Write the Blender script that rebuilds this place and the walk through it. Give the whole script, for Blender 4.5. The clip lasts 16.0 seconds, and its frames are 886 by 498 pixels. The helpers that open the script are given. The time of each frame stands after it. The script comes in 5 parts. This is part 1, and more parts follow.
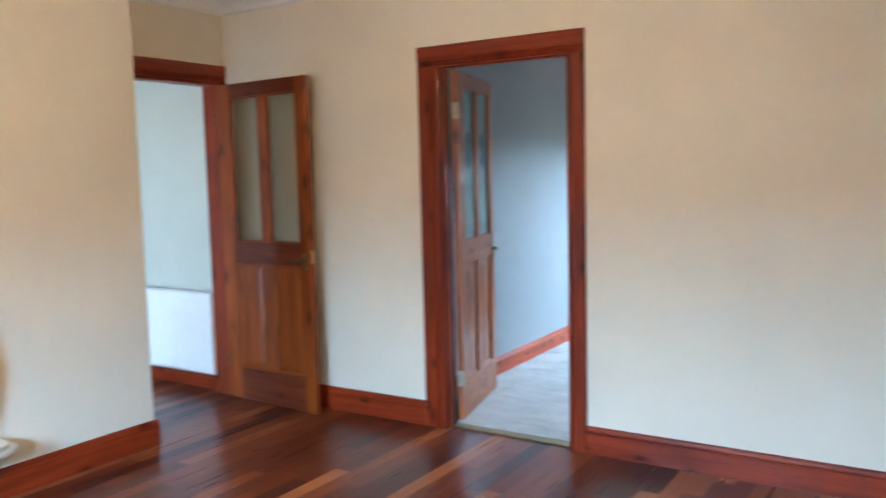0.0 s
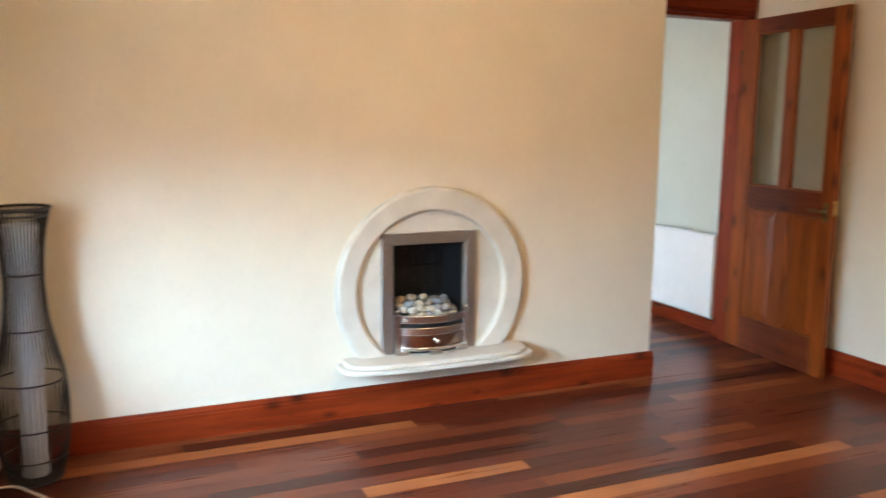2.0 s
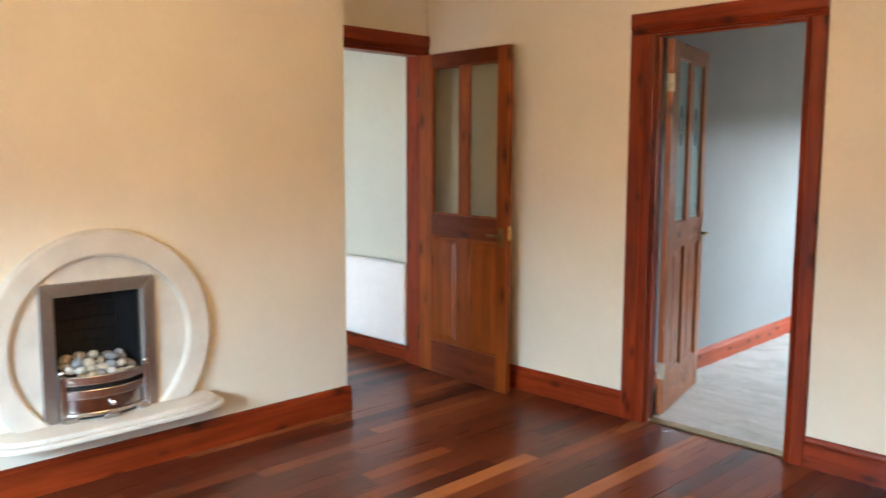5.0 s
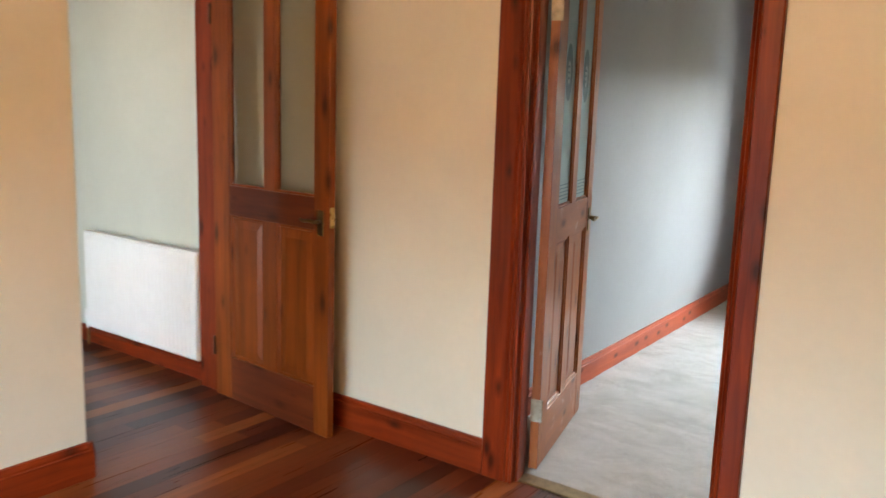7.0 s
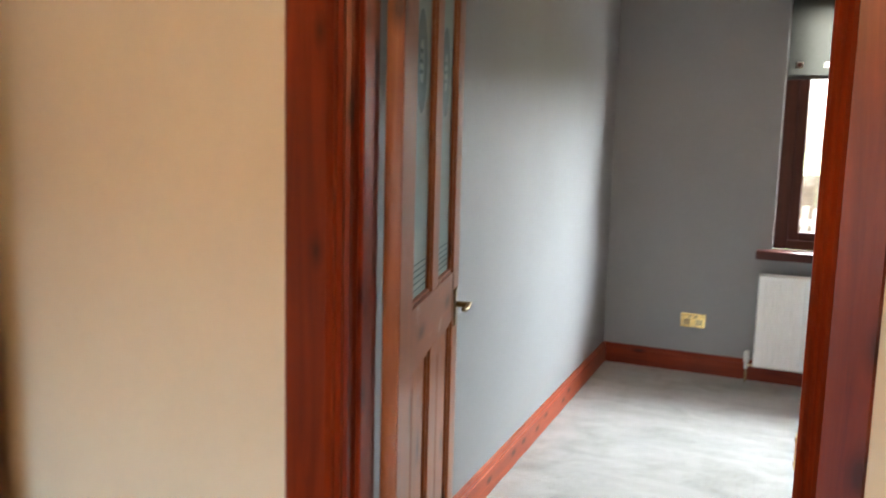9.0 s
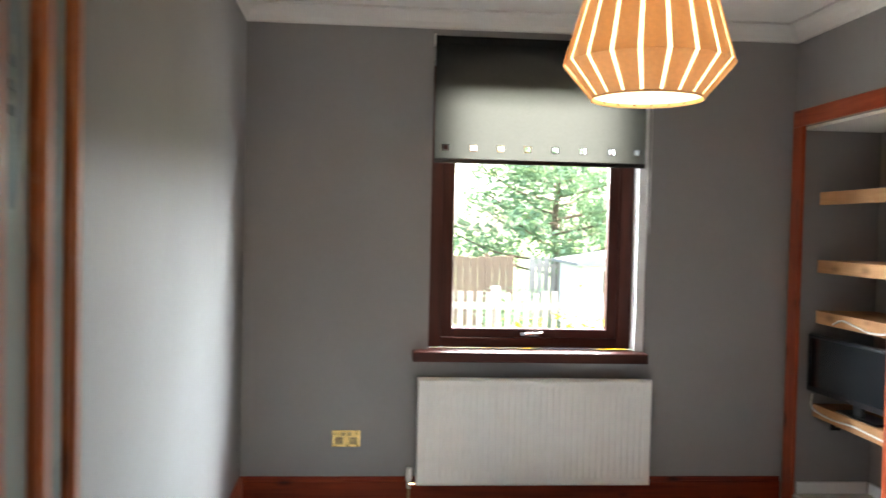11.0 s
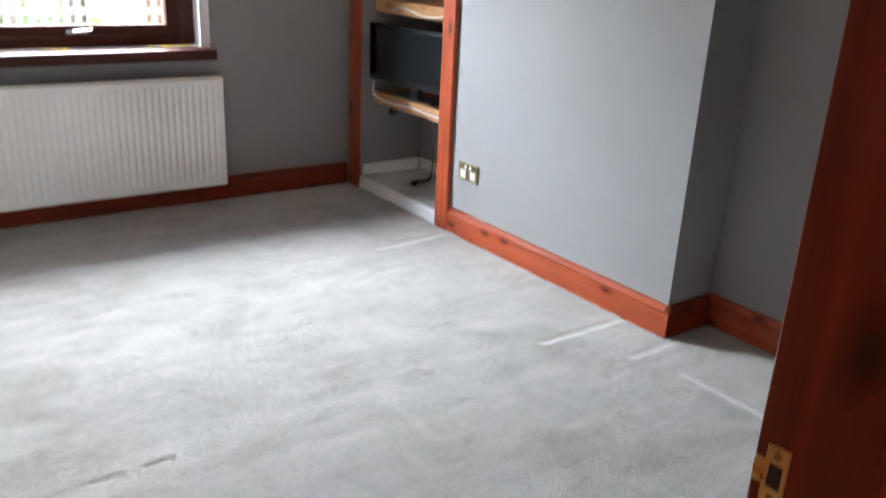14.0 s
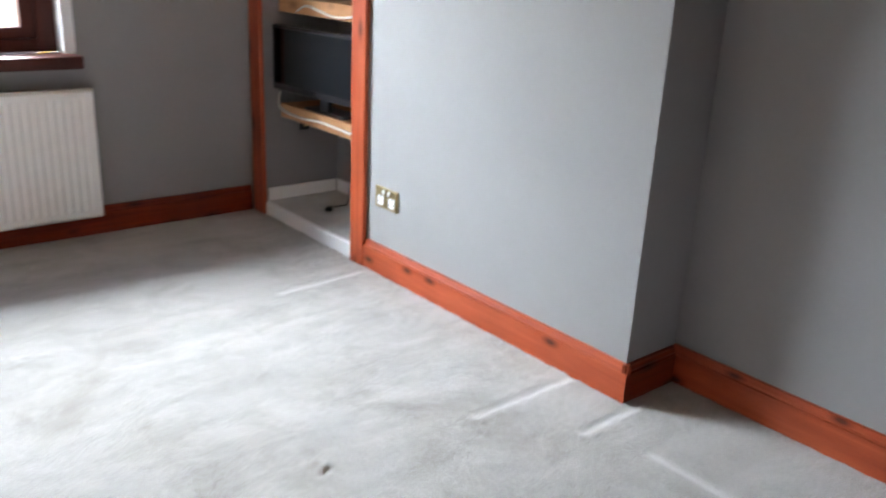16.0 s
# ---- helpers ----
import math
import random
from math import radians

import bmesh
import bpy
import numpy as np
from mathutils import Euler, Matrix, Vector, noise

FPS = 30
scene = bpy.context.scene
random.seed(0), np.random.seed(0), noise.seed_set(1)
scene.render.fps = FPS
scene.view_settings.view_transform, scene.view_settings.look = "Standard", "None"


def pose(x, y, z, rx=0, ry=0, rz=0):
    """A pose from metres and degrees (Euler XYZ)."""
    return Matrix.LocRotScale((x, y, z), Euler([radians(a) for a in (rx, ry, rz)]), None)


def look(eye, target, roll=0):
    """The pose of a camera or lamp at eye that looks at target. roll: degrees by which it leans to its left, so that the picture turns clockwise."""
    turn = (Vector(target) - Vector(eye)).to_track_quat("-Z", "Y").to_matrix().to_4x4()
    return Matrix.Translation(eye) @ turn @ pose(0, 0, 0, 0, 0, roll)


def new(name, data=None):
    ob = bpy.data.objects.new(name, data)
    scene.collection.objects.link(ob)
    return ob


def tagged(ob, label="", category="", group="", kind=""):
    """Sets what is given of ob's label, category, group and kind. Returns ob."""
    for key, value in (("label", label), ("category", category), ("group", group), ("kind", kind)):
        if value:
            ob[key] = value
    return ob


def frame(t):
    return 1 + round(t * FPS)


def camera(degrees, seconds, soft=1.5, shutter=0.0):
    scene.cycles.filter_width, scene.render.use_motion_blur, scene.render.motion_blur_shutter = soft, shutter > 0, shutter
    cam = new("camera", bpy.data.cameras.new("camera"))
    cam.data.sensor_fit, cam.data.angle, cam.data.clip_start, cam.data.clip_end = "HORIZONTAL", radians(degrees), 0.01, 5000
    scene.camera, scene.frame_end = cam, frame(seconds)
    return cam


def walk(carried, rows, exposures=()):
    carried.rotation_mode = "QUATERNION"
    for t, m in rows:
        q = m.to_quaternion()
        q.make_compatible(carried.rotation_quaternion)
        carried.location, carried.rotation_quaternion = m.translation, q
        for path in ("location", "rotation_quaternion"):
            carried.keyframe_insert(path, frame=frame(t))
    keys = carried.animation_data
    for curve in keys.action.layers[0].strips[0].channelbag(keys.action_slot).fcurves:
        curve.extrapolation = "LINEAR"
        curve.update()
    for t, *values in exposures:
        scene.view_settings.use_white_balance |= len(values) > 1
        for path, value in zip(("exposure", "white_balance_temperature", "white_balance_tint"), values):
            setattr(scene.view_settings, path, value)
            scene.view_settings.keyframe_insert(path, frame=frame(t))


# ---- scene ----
cam = camera(56.7, 16.0, shutter=0.5)
PATH = [
    (0, (2.432, -3.788, 1.434), (1.355, -2.114, 1.247), -1.4),
    (0.5, (2.404, -3.803, 1.435), (1.062, -2.335, 1.222), -0.7),
    (1, (2.373, -3.815, 1.414), (0.793, -2.613, 1.174), 0.1),
    (1.5, (2.373, -3.813, 1.411), (0.658, -2.822, 1.133), 0.4),
    (2, (2.356, -3.829, 1.402), (0.546, -3.039, 1.09), 0.6),
    (2.5, (2.355, -3.847, 1.372), (0.454, -3.316, 1.049), 0.5),
    (3, (2.354, -3.85, 1.374), (0.428, -3.425, 1.043), 0.4),
    (3.5, (2.36, -3.823, 1.372), (0.479, -3.231, 1.039), -0.1),
    (4, (2.368, -3.819, 1.412), (0.581, -2.981, 1.092), -0.3),
    (4.5, (2.345, -3.781, 1.42), (0.72, -2.642, 1.175), -0.2),
    (5, (2.249, -3.702, 1.418), (0.833, -2.309, 1.181), 0.2),
    (5.2, (2.199, -3.644, 1.399), (0.83, -2.209, 1.145), 0.2),
    (7.5, (1.271, -2.141, 1.398), (0.180, -0.500, 1.054), 1.3),
    (8, (1.056, -1.755, 1.389), (0.048, -0.065, 1.028), 0.4),
    (8.2, (0.993, -1.648, 1.410), (-0.005, 0.044, 1.036), 0.5),
    (10.3, (0.291, -0.662, 1.365), (0.197, 1.336, 1.340), 0.8),
    (10.5, (0.243, -0.575, 1.398), (0.261, 1.425, 1.374), 0.6),
    (11, (0.283, -0.402, 1.440), (0.436, 1.591, 1.386), 1.3),
    (11.5, (0.309, -0.285, 1.391), (0.751, 1.664, 1.327), 2.2),
    (12, (0.23, -0.217, 1.401), (1.027, 1.613, 1.279), 2.5),
    (12.5, (0.197, -0.235, 1.354), (1.281, 1.434, 1.158), 2.9),
    (13, (0.177, -0.246, 1.363), (1.351, 1.346, 1.070), 2.7),
    (13.5, (0.194, -0.221, 1.363), (1.362, 1.329, 0.882), 2.7),
    (14, (0.195, -0.210, 1.314), (1.307, 1.303, 0.626), 2.8),
    (14.5, (0.178, -0.201, 1.284), (1.227, 1.305, 0.491), 3.9),
    (15, (0.255, -0.124, 1.268), (1.304, 1.381, 0.472), 4.8),
    (15.5, (0.472, 0.041, 1.258), (1.561, 1.538, 0.502), 4.1),
    (16, (0.639, 0.199, 1.238), (1.859, 1.637, 0.574), 2.8),
]
walk(cam, [(t, look(eye, target, roll)) for t, eye, target, roll in PATH],
     [(0, 4.4, 5100, 3), (0.6, 4.4, 5400, 4), (1.0, 4.35, 5800, 5), (1.5, 4.27, 6300, 9), (2.3, 4.2, 6300, 9), (2.8, 3.98, 6500, 8), (3.4, 4.0, 6500, 8),
      (4.2, 4.32, 6400, 9), (5.2, 4.35, 6600, 10), (7.3, 4.36, 7100, 13), (8.2, 4.33, 7100, 14),
      (10.3, 4.24, 7350, 14), (11.2, 4.24, 7350, 14), (12.0, 4.17, 7350, 14), (12.5, 4.28, 7250, 16), (13.0, 4.38, 7000, 18), (13.6, 4.35, 7000, 19), (14.0, 4.12, 7000, 18), (14.5, 4.02, 7000, 17), (15.0, 4.28, 7000, 17), (16, 4.28, 7000, 18)])

# ---- world, sun, large lights ----
world = bpy.data.worlds.new("world")
scene.world = world
world.use_nodes = True
wn, wl = world.node_tree.nodes, world.node_tree.links
sky = wn.new("ShaderNodeTexSky")
sky.sky_type = 'NISHITA'
sky.sun_disc = False
sky.sun_elevation, sky.sun_rotation = radians(56), radians(90)
sky.dust_density = 3.0
wl.new(sky.outputs[0], wn["Background"].inputs[0])
wn["Background"].inputs[1].default_value = 0.15

sun = new("sun", bpy.data.lights.new("sun", 'SUN'))
sun.data.energy, sun.data.angle, sun.data.color = 3.0, radians(14), (1.0, 0.96, 0.9)
sun.matrix_world = look((12, 1, 18), (0, 0, 0))


def area(name, eye, target, sx, sy, power, color, spread=180):
    lamp = new(name, bpy.data.lights.new(name, 'AREA'))
    lamp.data.shape, lamp.data.size, lamp.data.size_y = 'RECTANGLE', sx, sy
    lamp.data.energy, lamp.data.color = power, color
    lamp.data.spread = radians(spread)
    lamp.matrix_world = look(eye, target)
    return lamp


DAY = (0.74, 0.89, 1.0)
# Lamps stand in for sky at both windows; hall lamp's unseen doorway is added.
area("front_sky_daylight", (0.65, -5.75, 1.86), (0.25, -2.3, 0.95), 3.3, 1.1, 66, (0.57, 0.80, 1.0))
area("back_window_daylight", (1.60, 5.45, 2.40), (1.55, 1.0, 1.22), 8.4, 1.12, 232, DAY, 168)
area("hall_fill_light", (-2.55, -2.23, 0.55), (-2.45, 0.0, 0.32), 0.75, 0.8, 0.32, DAY, 110)
bulb_light = new("ceiling_bulb_light", bpy.data.lights.new("ceiling_bulb_light", 'POINT'))
bulb_light.data.energy, bulb_light.data.color, bulb_light.data.shadow_soft_size = 2.95, (1.0, 0.62, 0.26), 0.06
bulb_light.location = (0.75, -2.3, 2.05)


# ---- materials ----
def nodes_of(name):
    m = bpy.data.materials.new(name)
    m.use_nodes = True
    nt = m.node_tree
    return m, nt.nodes, nt.links, nt.nodes["Principled BSDF"]


def ramp(n, stops, mode='LINEAR'):
    r = n.new("ShaderNodeValToRGB")
    r.color_ramp.interpolation = mode
    e = r.color_ramp.elements
    while len(e) < len(stops):
        e.new(0.5)
    for el, (p, c) in zip(e, stops):
        el.position, el.color = p, (*c, 1)
    return r


def mix(n, l, fac, a, b, blend='MIX'):
    m = n.new("ShaderNodeMix")
    m.data_type, m.blend_type = 'RGBA', blend
    for key, v in ((0, fac), (6, a), (7, b)):
        if isinstance(v, (int, float)):
            m.inputs[key].default_value = v
        elif isinstance(v, tuple):
            m.inputs[key].default_value = (*v, 1)
        else:
            l.new(v, m.inputs[key])
    return m.outputs[2]


def noise_tex(n, l, vec, scale, detail=4, rough=0.55, dist=0.0):
    t = n.new("ShaderNodeTexNoise")
    t.inputs["Scale"].default_value, t.inputs["Detail"].default_value = scale, detail
    t.inputs["Roughness"].default_value, t.inputs["Distortion"].default_value = rough, dist
    l.new(vec, t.inputs["Vector"])
    return t.outputs[0]


def bump(n, l, p, height, strength, dist=0.002):
    b = n.new("ShaderNodeBump")
    b.inputs["Strength"].default_value, b.inputs["Distance"].default_value = strength, dist
    l.new(height, b.inputs["Height"])
    l.new(b.outputs[0], p.inputs["Normal"])


def paint(name, color, rough=0.6, vary=0.06, grain=220.0, relief=0.15):
    """Rolled emulsion: faint blotches, a fine orange-peel relief."""
    m, n, l, p = nodes_of(name)
    c = n.new("ShaderNodeTexCoord").outputs["Object"]
    dark = tuple(v * (1 - vary) for v in color)
    light = tuple(min(1, v * (1 + vary * 0.6)) for v in color)
    big = ramp(n, [(0.3, dark), (0.7, light)])
    l.new(noise_tex(n, l, c, 1.6, 5, 0.6), big.inputs[0])
    fine = ramp(n, [(0.35, (0.975, 0.975, 0.975)), (0.65, (1, 1, 1))])
    l.new(noise_tex(n, l, c, 34, 4), fine.inputs[0])
    l.new(mix(n, l, 0.7, big.outputs[0], fine.outputs[0], 'MULTIPLY'), p.inputs["Base Color"])
    p.inputs["Roughness"].default_value = rough
    p.inputs["Specular IOR Level"].default_value = 0.3
    bump(n, l, p, noise_tex(n, l, c, grain, 3), relief, 0.0012)
    return m


def wood(name, dark, light, axis, rough=0.35, knots=0.8, scale=1.0, coat=0.05, knot_scale=2.6, wear=0.0):
    """Stained, varnished softwood with grain along one axis and scattered knots."""
    m, n, l, p = nodes_of(name)
    tc = n.new("ShaderNodeTexCoord").outputs["Object"]
    info = n.new("ShaderNodeObjectInfo")
    shift = n.new("ShaderNodeVectorMath")
    shift.operation = 'MULTIPLY_ADD'
    l.new(info.outputs["Random"], shift.inputs[0])
    shift.inputs[1].default_value = (7.3, 5.1, 3.7)
    l.new(tc, shift.inputs[2])
    mp = n.new("ShaderNodeMapping")
    s = [26 * scale] * 3
    s[axis] = 1.5 * scale
    mp.inputs["Scale"].default_value = s
    l.new(shift.outputs[0], mp.inputs["Vector"])
    grain = noise_tex(n, l, mp.outputs[0], 1.0, 6, 0.6, 0.7)
    cr = ramp(n, [(0.28, dark), (0.72, light)])
    l.new(grain, cr.inputs[0])
    col = cr.outputs[0]
    blot = ramp(n, [(0.3, (0.72, 0.68, 0.66)), (0.7, (1.1, 1.08, 1.05))])
    l.new(noise_tex(n, l, shift.outputs[0], 3.0, 3), blot.inputs[0])
    col = mix(n, l, 0.8, col, blot.outputs[0], 'MULTIPLY')
    if knots:
        sep, com = n.new("ShaderNodeSeparateXYZ"), n.new("ShaderNodeCombineXYZ")
        l.new(shift.outputs[0], sep.inputs[0])
        one, two = [k for k in (0, 1, 2) if k != axis]
        across, wide, tall = n.new("ShaderNodeMath"), n.new("ShaderNodeMath"), n.new("ShaderNodeMath")
        l.new(sep.outputs[one], across.inputs[0])
        l.new(sep.outputs[two], across.inputs[1])
        wide.operation = tall.operation = 'MULTIPLY'
        l.new(across.outputs[0], wide.inputs[0])
        l.new(sep.outputs[axis], tall.inputs[0])
        wide.inputs[1].default_value, tall.inputs[1].default_value = knot_scale * 3.2, knot_scale * 1.4
        l.new(wide.outputs[0], com.inputs[0])
        l.new(tall.outputs[0], com.inputs[1])
        v = n.new("ShaderNodeTexVoronoi")
        v.voronoi_dimensions = '2D'
        v.inputs["Scale"].default_value = 1.0
        l.new(com.outputs[0], v.inputs["Vector"])
        kr = ramp(n, [(0.05, (0.10, 0.06, 0.05)), (0.10, (0.45, 0.36, 0.32)), (0.21, (1, 1, 1))])
        pick, size, grow = n.new("ShaderNodeSeparateColor"), n.new("ShaderNodeMapRange"), n.new("ShaderNodeMath")
        l.new(v.outputs["Color"], pick.inputs[0])
        size.inputs["From Min"].default_value, size.inputs["From Max"].default_value = 0.4, 0.9
        size.inputs["To Max"].default_value = 0.21
        l.new(pick.outputs[0], size.inputs["Value"])
        l.new(v.outputs["Distance"], grow.inputs[0])
        l.new(size.outputs[0], grow.inputs[1])
        l.new(grow.outputs[0], kr.inputs[0])
        col = mix(n, l, knots, col, kr.outputs[0], 'MULTIPLY')
    if wear:
        rub = ramp(n, [(0.60, (0, 0, 0)), (0.72, (wear, wear, wear))])
        l.new(noise_tex(n, l, shift.outputs[0], 11.0, 6, 0.65, 0.4), rub.inputs[0])
        col = mix(n, l, rub.outputs[0], col, (0.55, 0.45, 0.38))
    l.new(col, p.inputs["Base Color"])
    rr = n.new("ShaderNodeMapRange")
    rr.inputs["To Min"].default_value, rr.inputs["To Max"].default_value = rough * 0.8, rough * 1.25
    l.new(grain, rr.inputs["Value"])
    l.new(rr.outputs[0], p.inputs["Roughness"])
    p.inputs["Coat Weight"].default_value, p.inputs["Coat Roughness"].default_value = coat, 0.25
    p.inputs["Specular IOR Level"].default_value = 0.28
    bump(n, l, p, grain, 0.12, 0.002)
    return m


def strip_wood(name, island=False):
    """Lacquered hardwood strips: mostly deep red-brown, here and there an amber one, darker pores along the grain."""
    m, n, l, p = nodes_of(name)
    tc = n.new("ShaderNodeTexCoord").outputs["Object"]
    rnd = (n.new("ShaderNodeNewGeometry").outputs["Random Per Island"] if island
           else n.new("ShaderNodeObjectInfo").outputs["Random"])
    shade = ramp(n, [(0.0, (0.040, 0.009, 0.005)), (0.2, (0.066, 0.014, 0.007)), (0.5, (0.100, 0.021, 0.009)),
                     (0.74, (0.138, 0.032, 0.012)), (0.87, (0.185, 0.050, 0.017)), (1.0, (0.29, 0.098, 0.032))])
    l.new(rnd, shade.inputs[0])
    shift = n.new("ShaderNodeVectorMath")
    shift.operation = 'MULTIPLY_ADD'
    l.new(rnd, shift.inputs[0])
    shift.inputs[1].default_value = (31.0, 17.0, 5.0)
    l.new(tc, shift.inputs[2])
    mp = n.new("ShaderNodeMapping")
    mp.inputs["Scale"].default_value = (60, 1.6, 60)
    l.new(shift.outputs[0], mp.inputs["Vector"])
    g = noise_tex(n, l, mp.outputs[0], 1.0, 3.5, 0.55, 0.5)
    gr = ramp(n, [(0.3, (0.78, 0.74, 0.70)), (0.7, (1.12, 1.10, 1.08))])
    l.new(g, gr.inputs[0])
    cloud = ramp(n, [(0.3, (0.84, 0.82, 0.80)), (0.7, (1.10, 1.10, 1.10))])
    l.new(noise_tex(n, l, shift.outputs[0], 4.5, 3), cloud.inputs[0])
    col = mix(n, l, 0.9, shade.outputs[0], gr.outputs[0], 'MULTIPLY')
    l.new(mix(n, l, 0.8, col, cloud.outputs[0], 'MULTIPLY'), p.inputs["Base Color"])
    rr = n.new("ShaderNodeMapRange")
    rr.inputs["To Min"].default_value, rr.inputs["To Max"].default_value = 0.25, 0.32
    l.new(g, rr.inputs["Value"])
    l.new(rr.outputs[0], p.inputs["Roughness"])
    p.inputs["Specular IOR Level"].default_value = 0.27
    return m


def plain(name, color, rough=0.5, metal=0.0, vary=0.12, scale=30.0, relief=0.0, spec=0.5):
    m, n, l, p = nodes_of(name)
    c = n.new("ShaderNodeTexCoord").outputs["Object"]
    r = ramp(n, [(0.3, tuple(v * (1 - vary) for v in color)), (0.7, tuple(min(1, v * (1 + vary * 0.5)) for v in color))])
    h = noise_tex(n, l, c, scale, 5)
    l.new(h, r.inputs[0])
    l.new(r.outputs[0], p.inputs["Base Color"])
    rr = n.new("ShaderNodeMapRange")
    rr.inputs["To Min"].default_value, rr.inputs["To Max"].default_value = rough * 0.85, min(1, rough * 1.15)
    l.new(h, rr.inputs["Value"])
    l.new(rr.outputs[0], p.inputs["Roughness"])
    p.inputs["Metallic"].default_value = metal
    p.inputs["Specular IOR Level"].default_value = spec
    if relief:
        bump(n, l, p, h, relief, 0.002)
    return m


def glass(name, tint=(0.96, 0.98, 0.97), frost=None):
    m, n, l, p = nodes_of(name)
    n.remove(p)
    out = n["Material Output"]
    lw = n.new("ShaderNodeLayerWeight")
    lw.inputs[0].default_value = 0.5
    pw = n.new("ShaderNodeMath")
    pw.operation = 'POWER'
    pw.inputs[1].default_value = 4.0
    l.new(lw.outputs["Facing"], pw.inputs[0])
    fr = n.new("ShaderNodeMapRange")
    fr.inputs["To Min"].default_value, fr.inputs["To Max"].default_value = 0.035, 0.7
    l.new(pw.outputs[0], fr.inputs["Value"])
    gl = n.new("ShaderNodeBsdfGlossy")
    gl.inputs["Roughness"].default_value = 0.02
    if frost:
        base = n.new("ShaderNodeMixShader")
        tl, tp = n.new("ShaderNodeBsdfTranslucent"), n.new("ShaderNodeBsdfTransparent")
        df = n.new("ShaderNodeBsdfDiffuse")
        tl.inputs[0].default_value = (*frost, 1)
        df.inputs[0].default_value = (*frost, 1)
        half = n.new("ShaderNodeMixShader")
        half.inputs[0].default_value = 0.5
        l.new(tl.outputs[0], half.inputs[1])
        l.new(df.outputs[0], half.inputs[2])
        tp.inputs[0].default_value = (*tint, 1)
        base.inputs[0].default_value = 0.75
        l.new(tp.outputs[0], base.inputs[1])
        l.new(half.outputs[0], base.inputs[2])
    else:
        base = n.new("ShaderNodeBsdfTransparent")
        base.inputs[0].default_value = (*tint, 1)
    mx = n.new("ShaderNodeMixShader")
    l.new(fr.outputs[0], mx.inputs[0])
    l.new(base.outputs[0], mx.inputs[1])
    l.new(gl.outputs[0], mx.inputs[2])
    l.new(mx.outputs[0], out.inputs[0])
    return m


def cloth(name, color, through_color):
    """Fabric or thin veneer: reflects one colour and lets a little light of another through."""
    m, n, l, p = nodes_of(name)
    n.remove(p)
    c = n.new("ShaderNodeTexCoord").outputs["Object"]
    r = ramp(n, [(0.3, tuple(v * 0.85 for v in color)), (0.7, color)])
    l.new(noise_tex(n, l, c, 90, 3), r.inputs[0])
    d, t, a = n.new("ShaderNodeBsdfDiffuse"), n.new("ShaderNodeBsdfTranslucent"), n.new("ShaderNodeAddShader")
    l.new(r.outputs[0], d.inputs[0])
    t.inputs[0].default_value = (*through_color, 1)
    l.new(d.outputs[0], a.inputs[0])
    l.new(t.outputs[0], a.inputs[1])
    l.new(a.outputs[0], n["Material Output"].inputs[0])
    return m


def glow(name, color, strength):
    m, n, l, p = nodes_of(name)
    p.inputs["Base Color"].default_value = (0.8, 0.8, 0.8, 1)
    p.inputs["Emission Color"].default_value = (*color, 1)
    p.inputs["Emission Strength"].default_value = strength
    return m


def carpet_material():
    m, n, l, p = nodes_of("carpet_pile")
    c = n.new("ShaderNodeTexCoord").outputs["Object"]
    mp = n.new("ShaderNodeMapping")
    mp.inputs["Scale"].default_value = (1.2, 5.0, 1)
    mp.inputs["Rotation"].default_value = (0, 0, radians(-8))
    l.new(c, mp.inputs["Vector"])
    broad = ramp(n, [(0.3, (0.345, 0.33, 0.31)), (0.7, (0.475, 0.46, 0.435))])
    l.new(noise_tex(n, l, mp.outputs[0], 1.5, 6, 0.62, 0.6), broad.inputs[0])
    pile = ramp(n, [(0.3, (0.60, 0.60, 0.60)), (0.7, (1.12, 1.12, 1.12))])
    h = noise_tex(n, l, c, 150, 4, 0.7)
    l.new(h, pile.inputs[0])
    col = mix(n, l, 0.7, broad.outputs[0], pile.outputs[0], 'MULTIPLY')
    soil = ramp(n, [(0.34, (0.62, 0.585, 0.52)), (0.5, (0.92, 0.91, 0.885)), (0.66, (1.08, 1.08, 1.08))])
    l.new(noise_tex(n, l, c, 3.4, 8, 0.72, 0.9), soil.inputs[0])
    col = mix(n, l, 0.8, col, soil.outputs[0], 'MULTIPLY')
    at = n.new("ShaderNodeAttribute")
    at.attribute_name = "crushed"
    col = mix(n, l, at.outputs["Fac"], col, (0.72, 0.71, 0.69))
    l.new(col, p.inputs["Base Color"])
    p.inputs["Roughness"].default_value = 0.95
    p.inputs["Specular IOR Level"].default_value = 0.1
    p.inputs["Sheen Weight"].default_value = 0.5
    bump(n, l, p, h, 0.9, 0.008)
    return m


CREAM = paint("cream_emulsion", (0.70, 0.632, 0.515))
HALL = paint("pale_sage_emulsion", (0.56, 0.57, 0.49))
GREY = paint("grey_emulsion", (0.268, 0.265, 0.266))
WHITE = paint("white_ceiling_paint", (0.78, 0.77, 0.75), 0.7)
REVEAL = paint("white_reveal_paint", (0.80, 0.81, 0.82), 0.55)
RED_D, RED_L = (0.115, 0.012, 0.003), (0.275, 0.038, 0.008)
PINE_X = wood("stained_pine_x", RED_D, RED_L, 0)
PINE_Y = wood("stained_pine_y", RED_D, RED_L, 1)
PINE_Z = wood("stained_pine_z", RED_D, RED_L, 2)
LEAF_D, LEAF_L = (0.135, 0.027, 0.0045), (0.30, 0.069, 0.011)
LEAF_X = wood("door_pine_x", (0.085, 0.016, 0.006), (0.165, 0.036, 0.012), 0, knots=0.5)
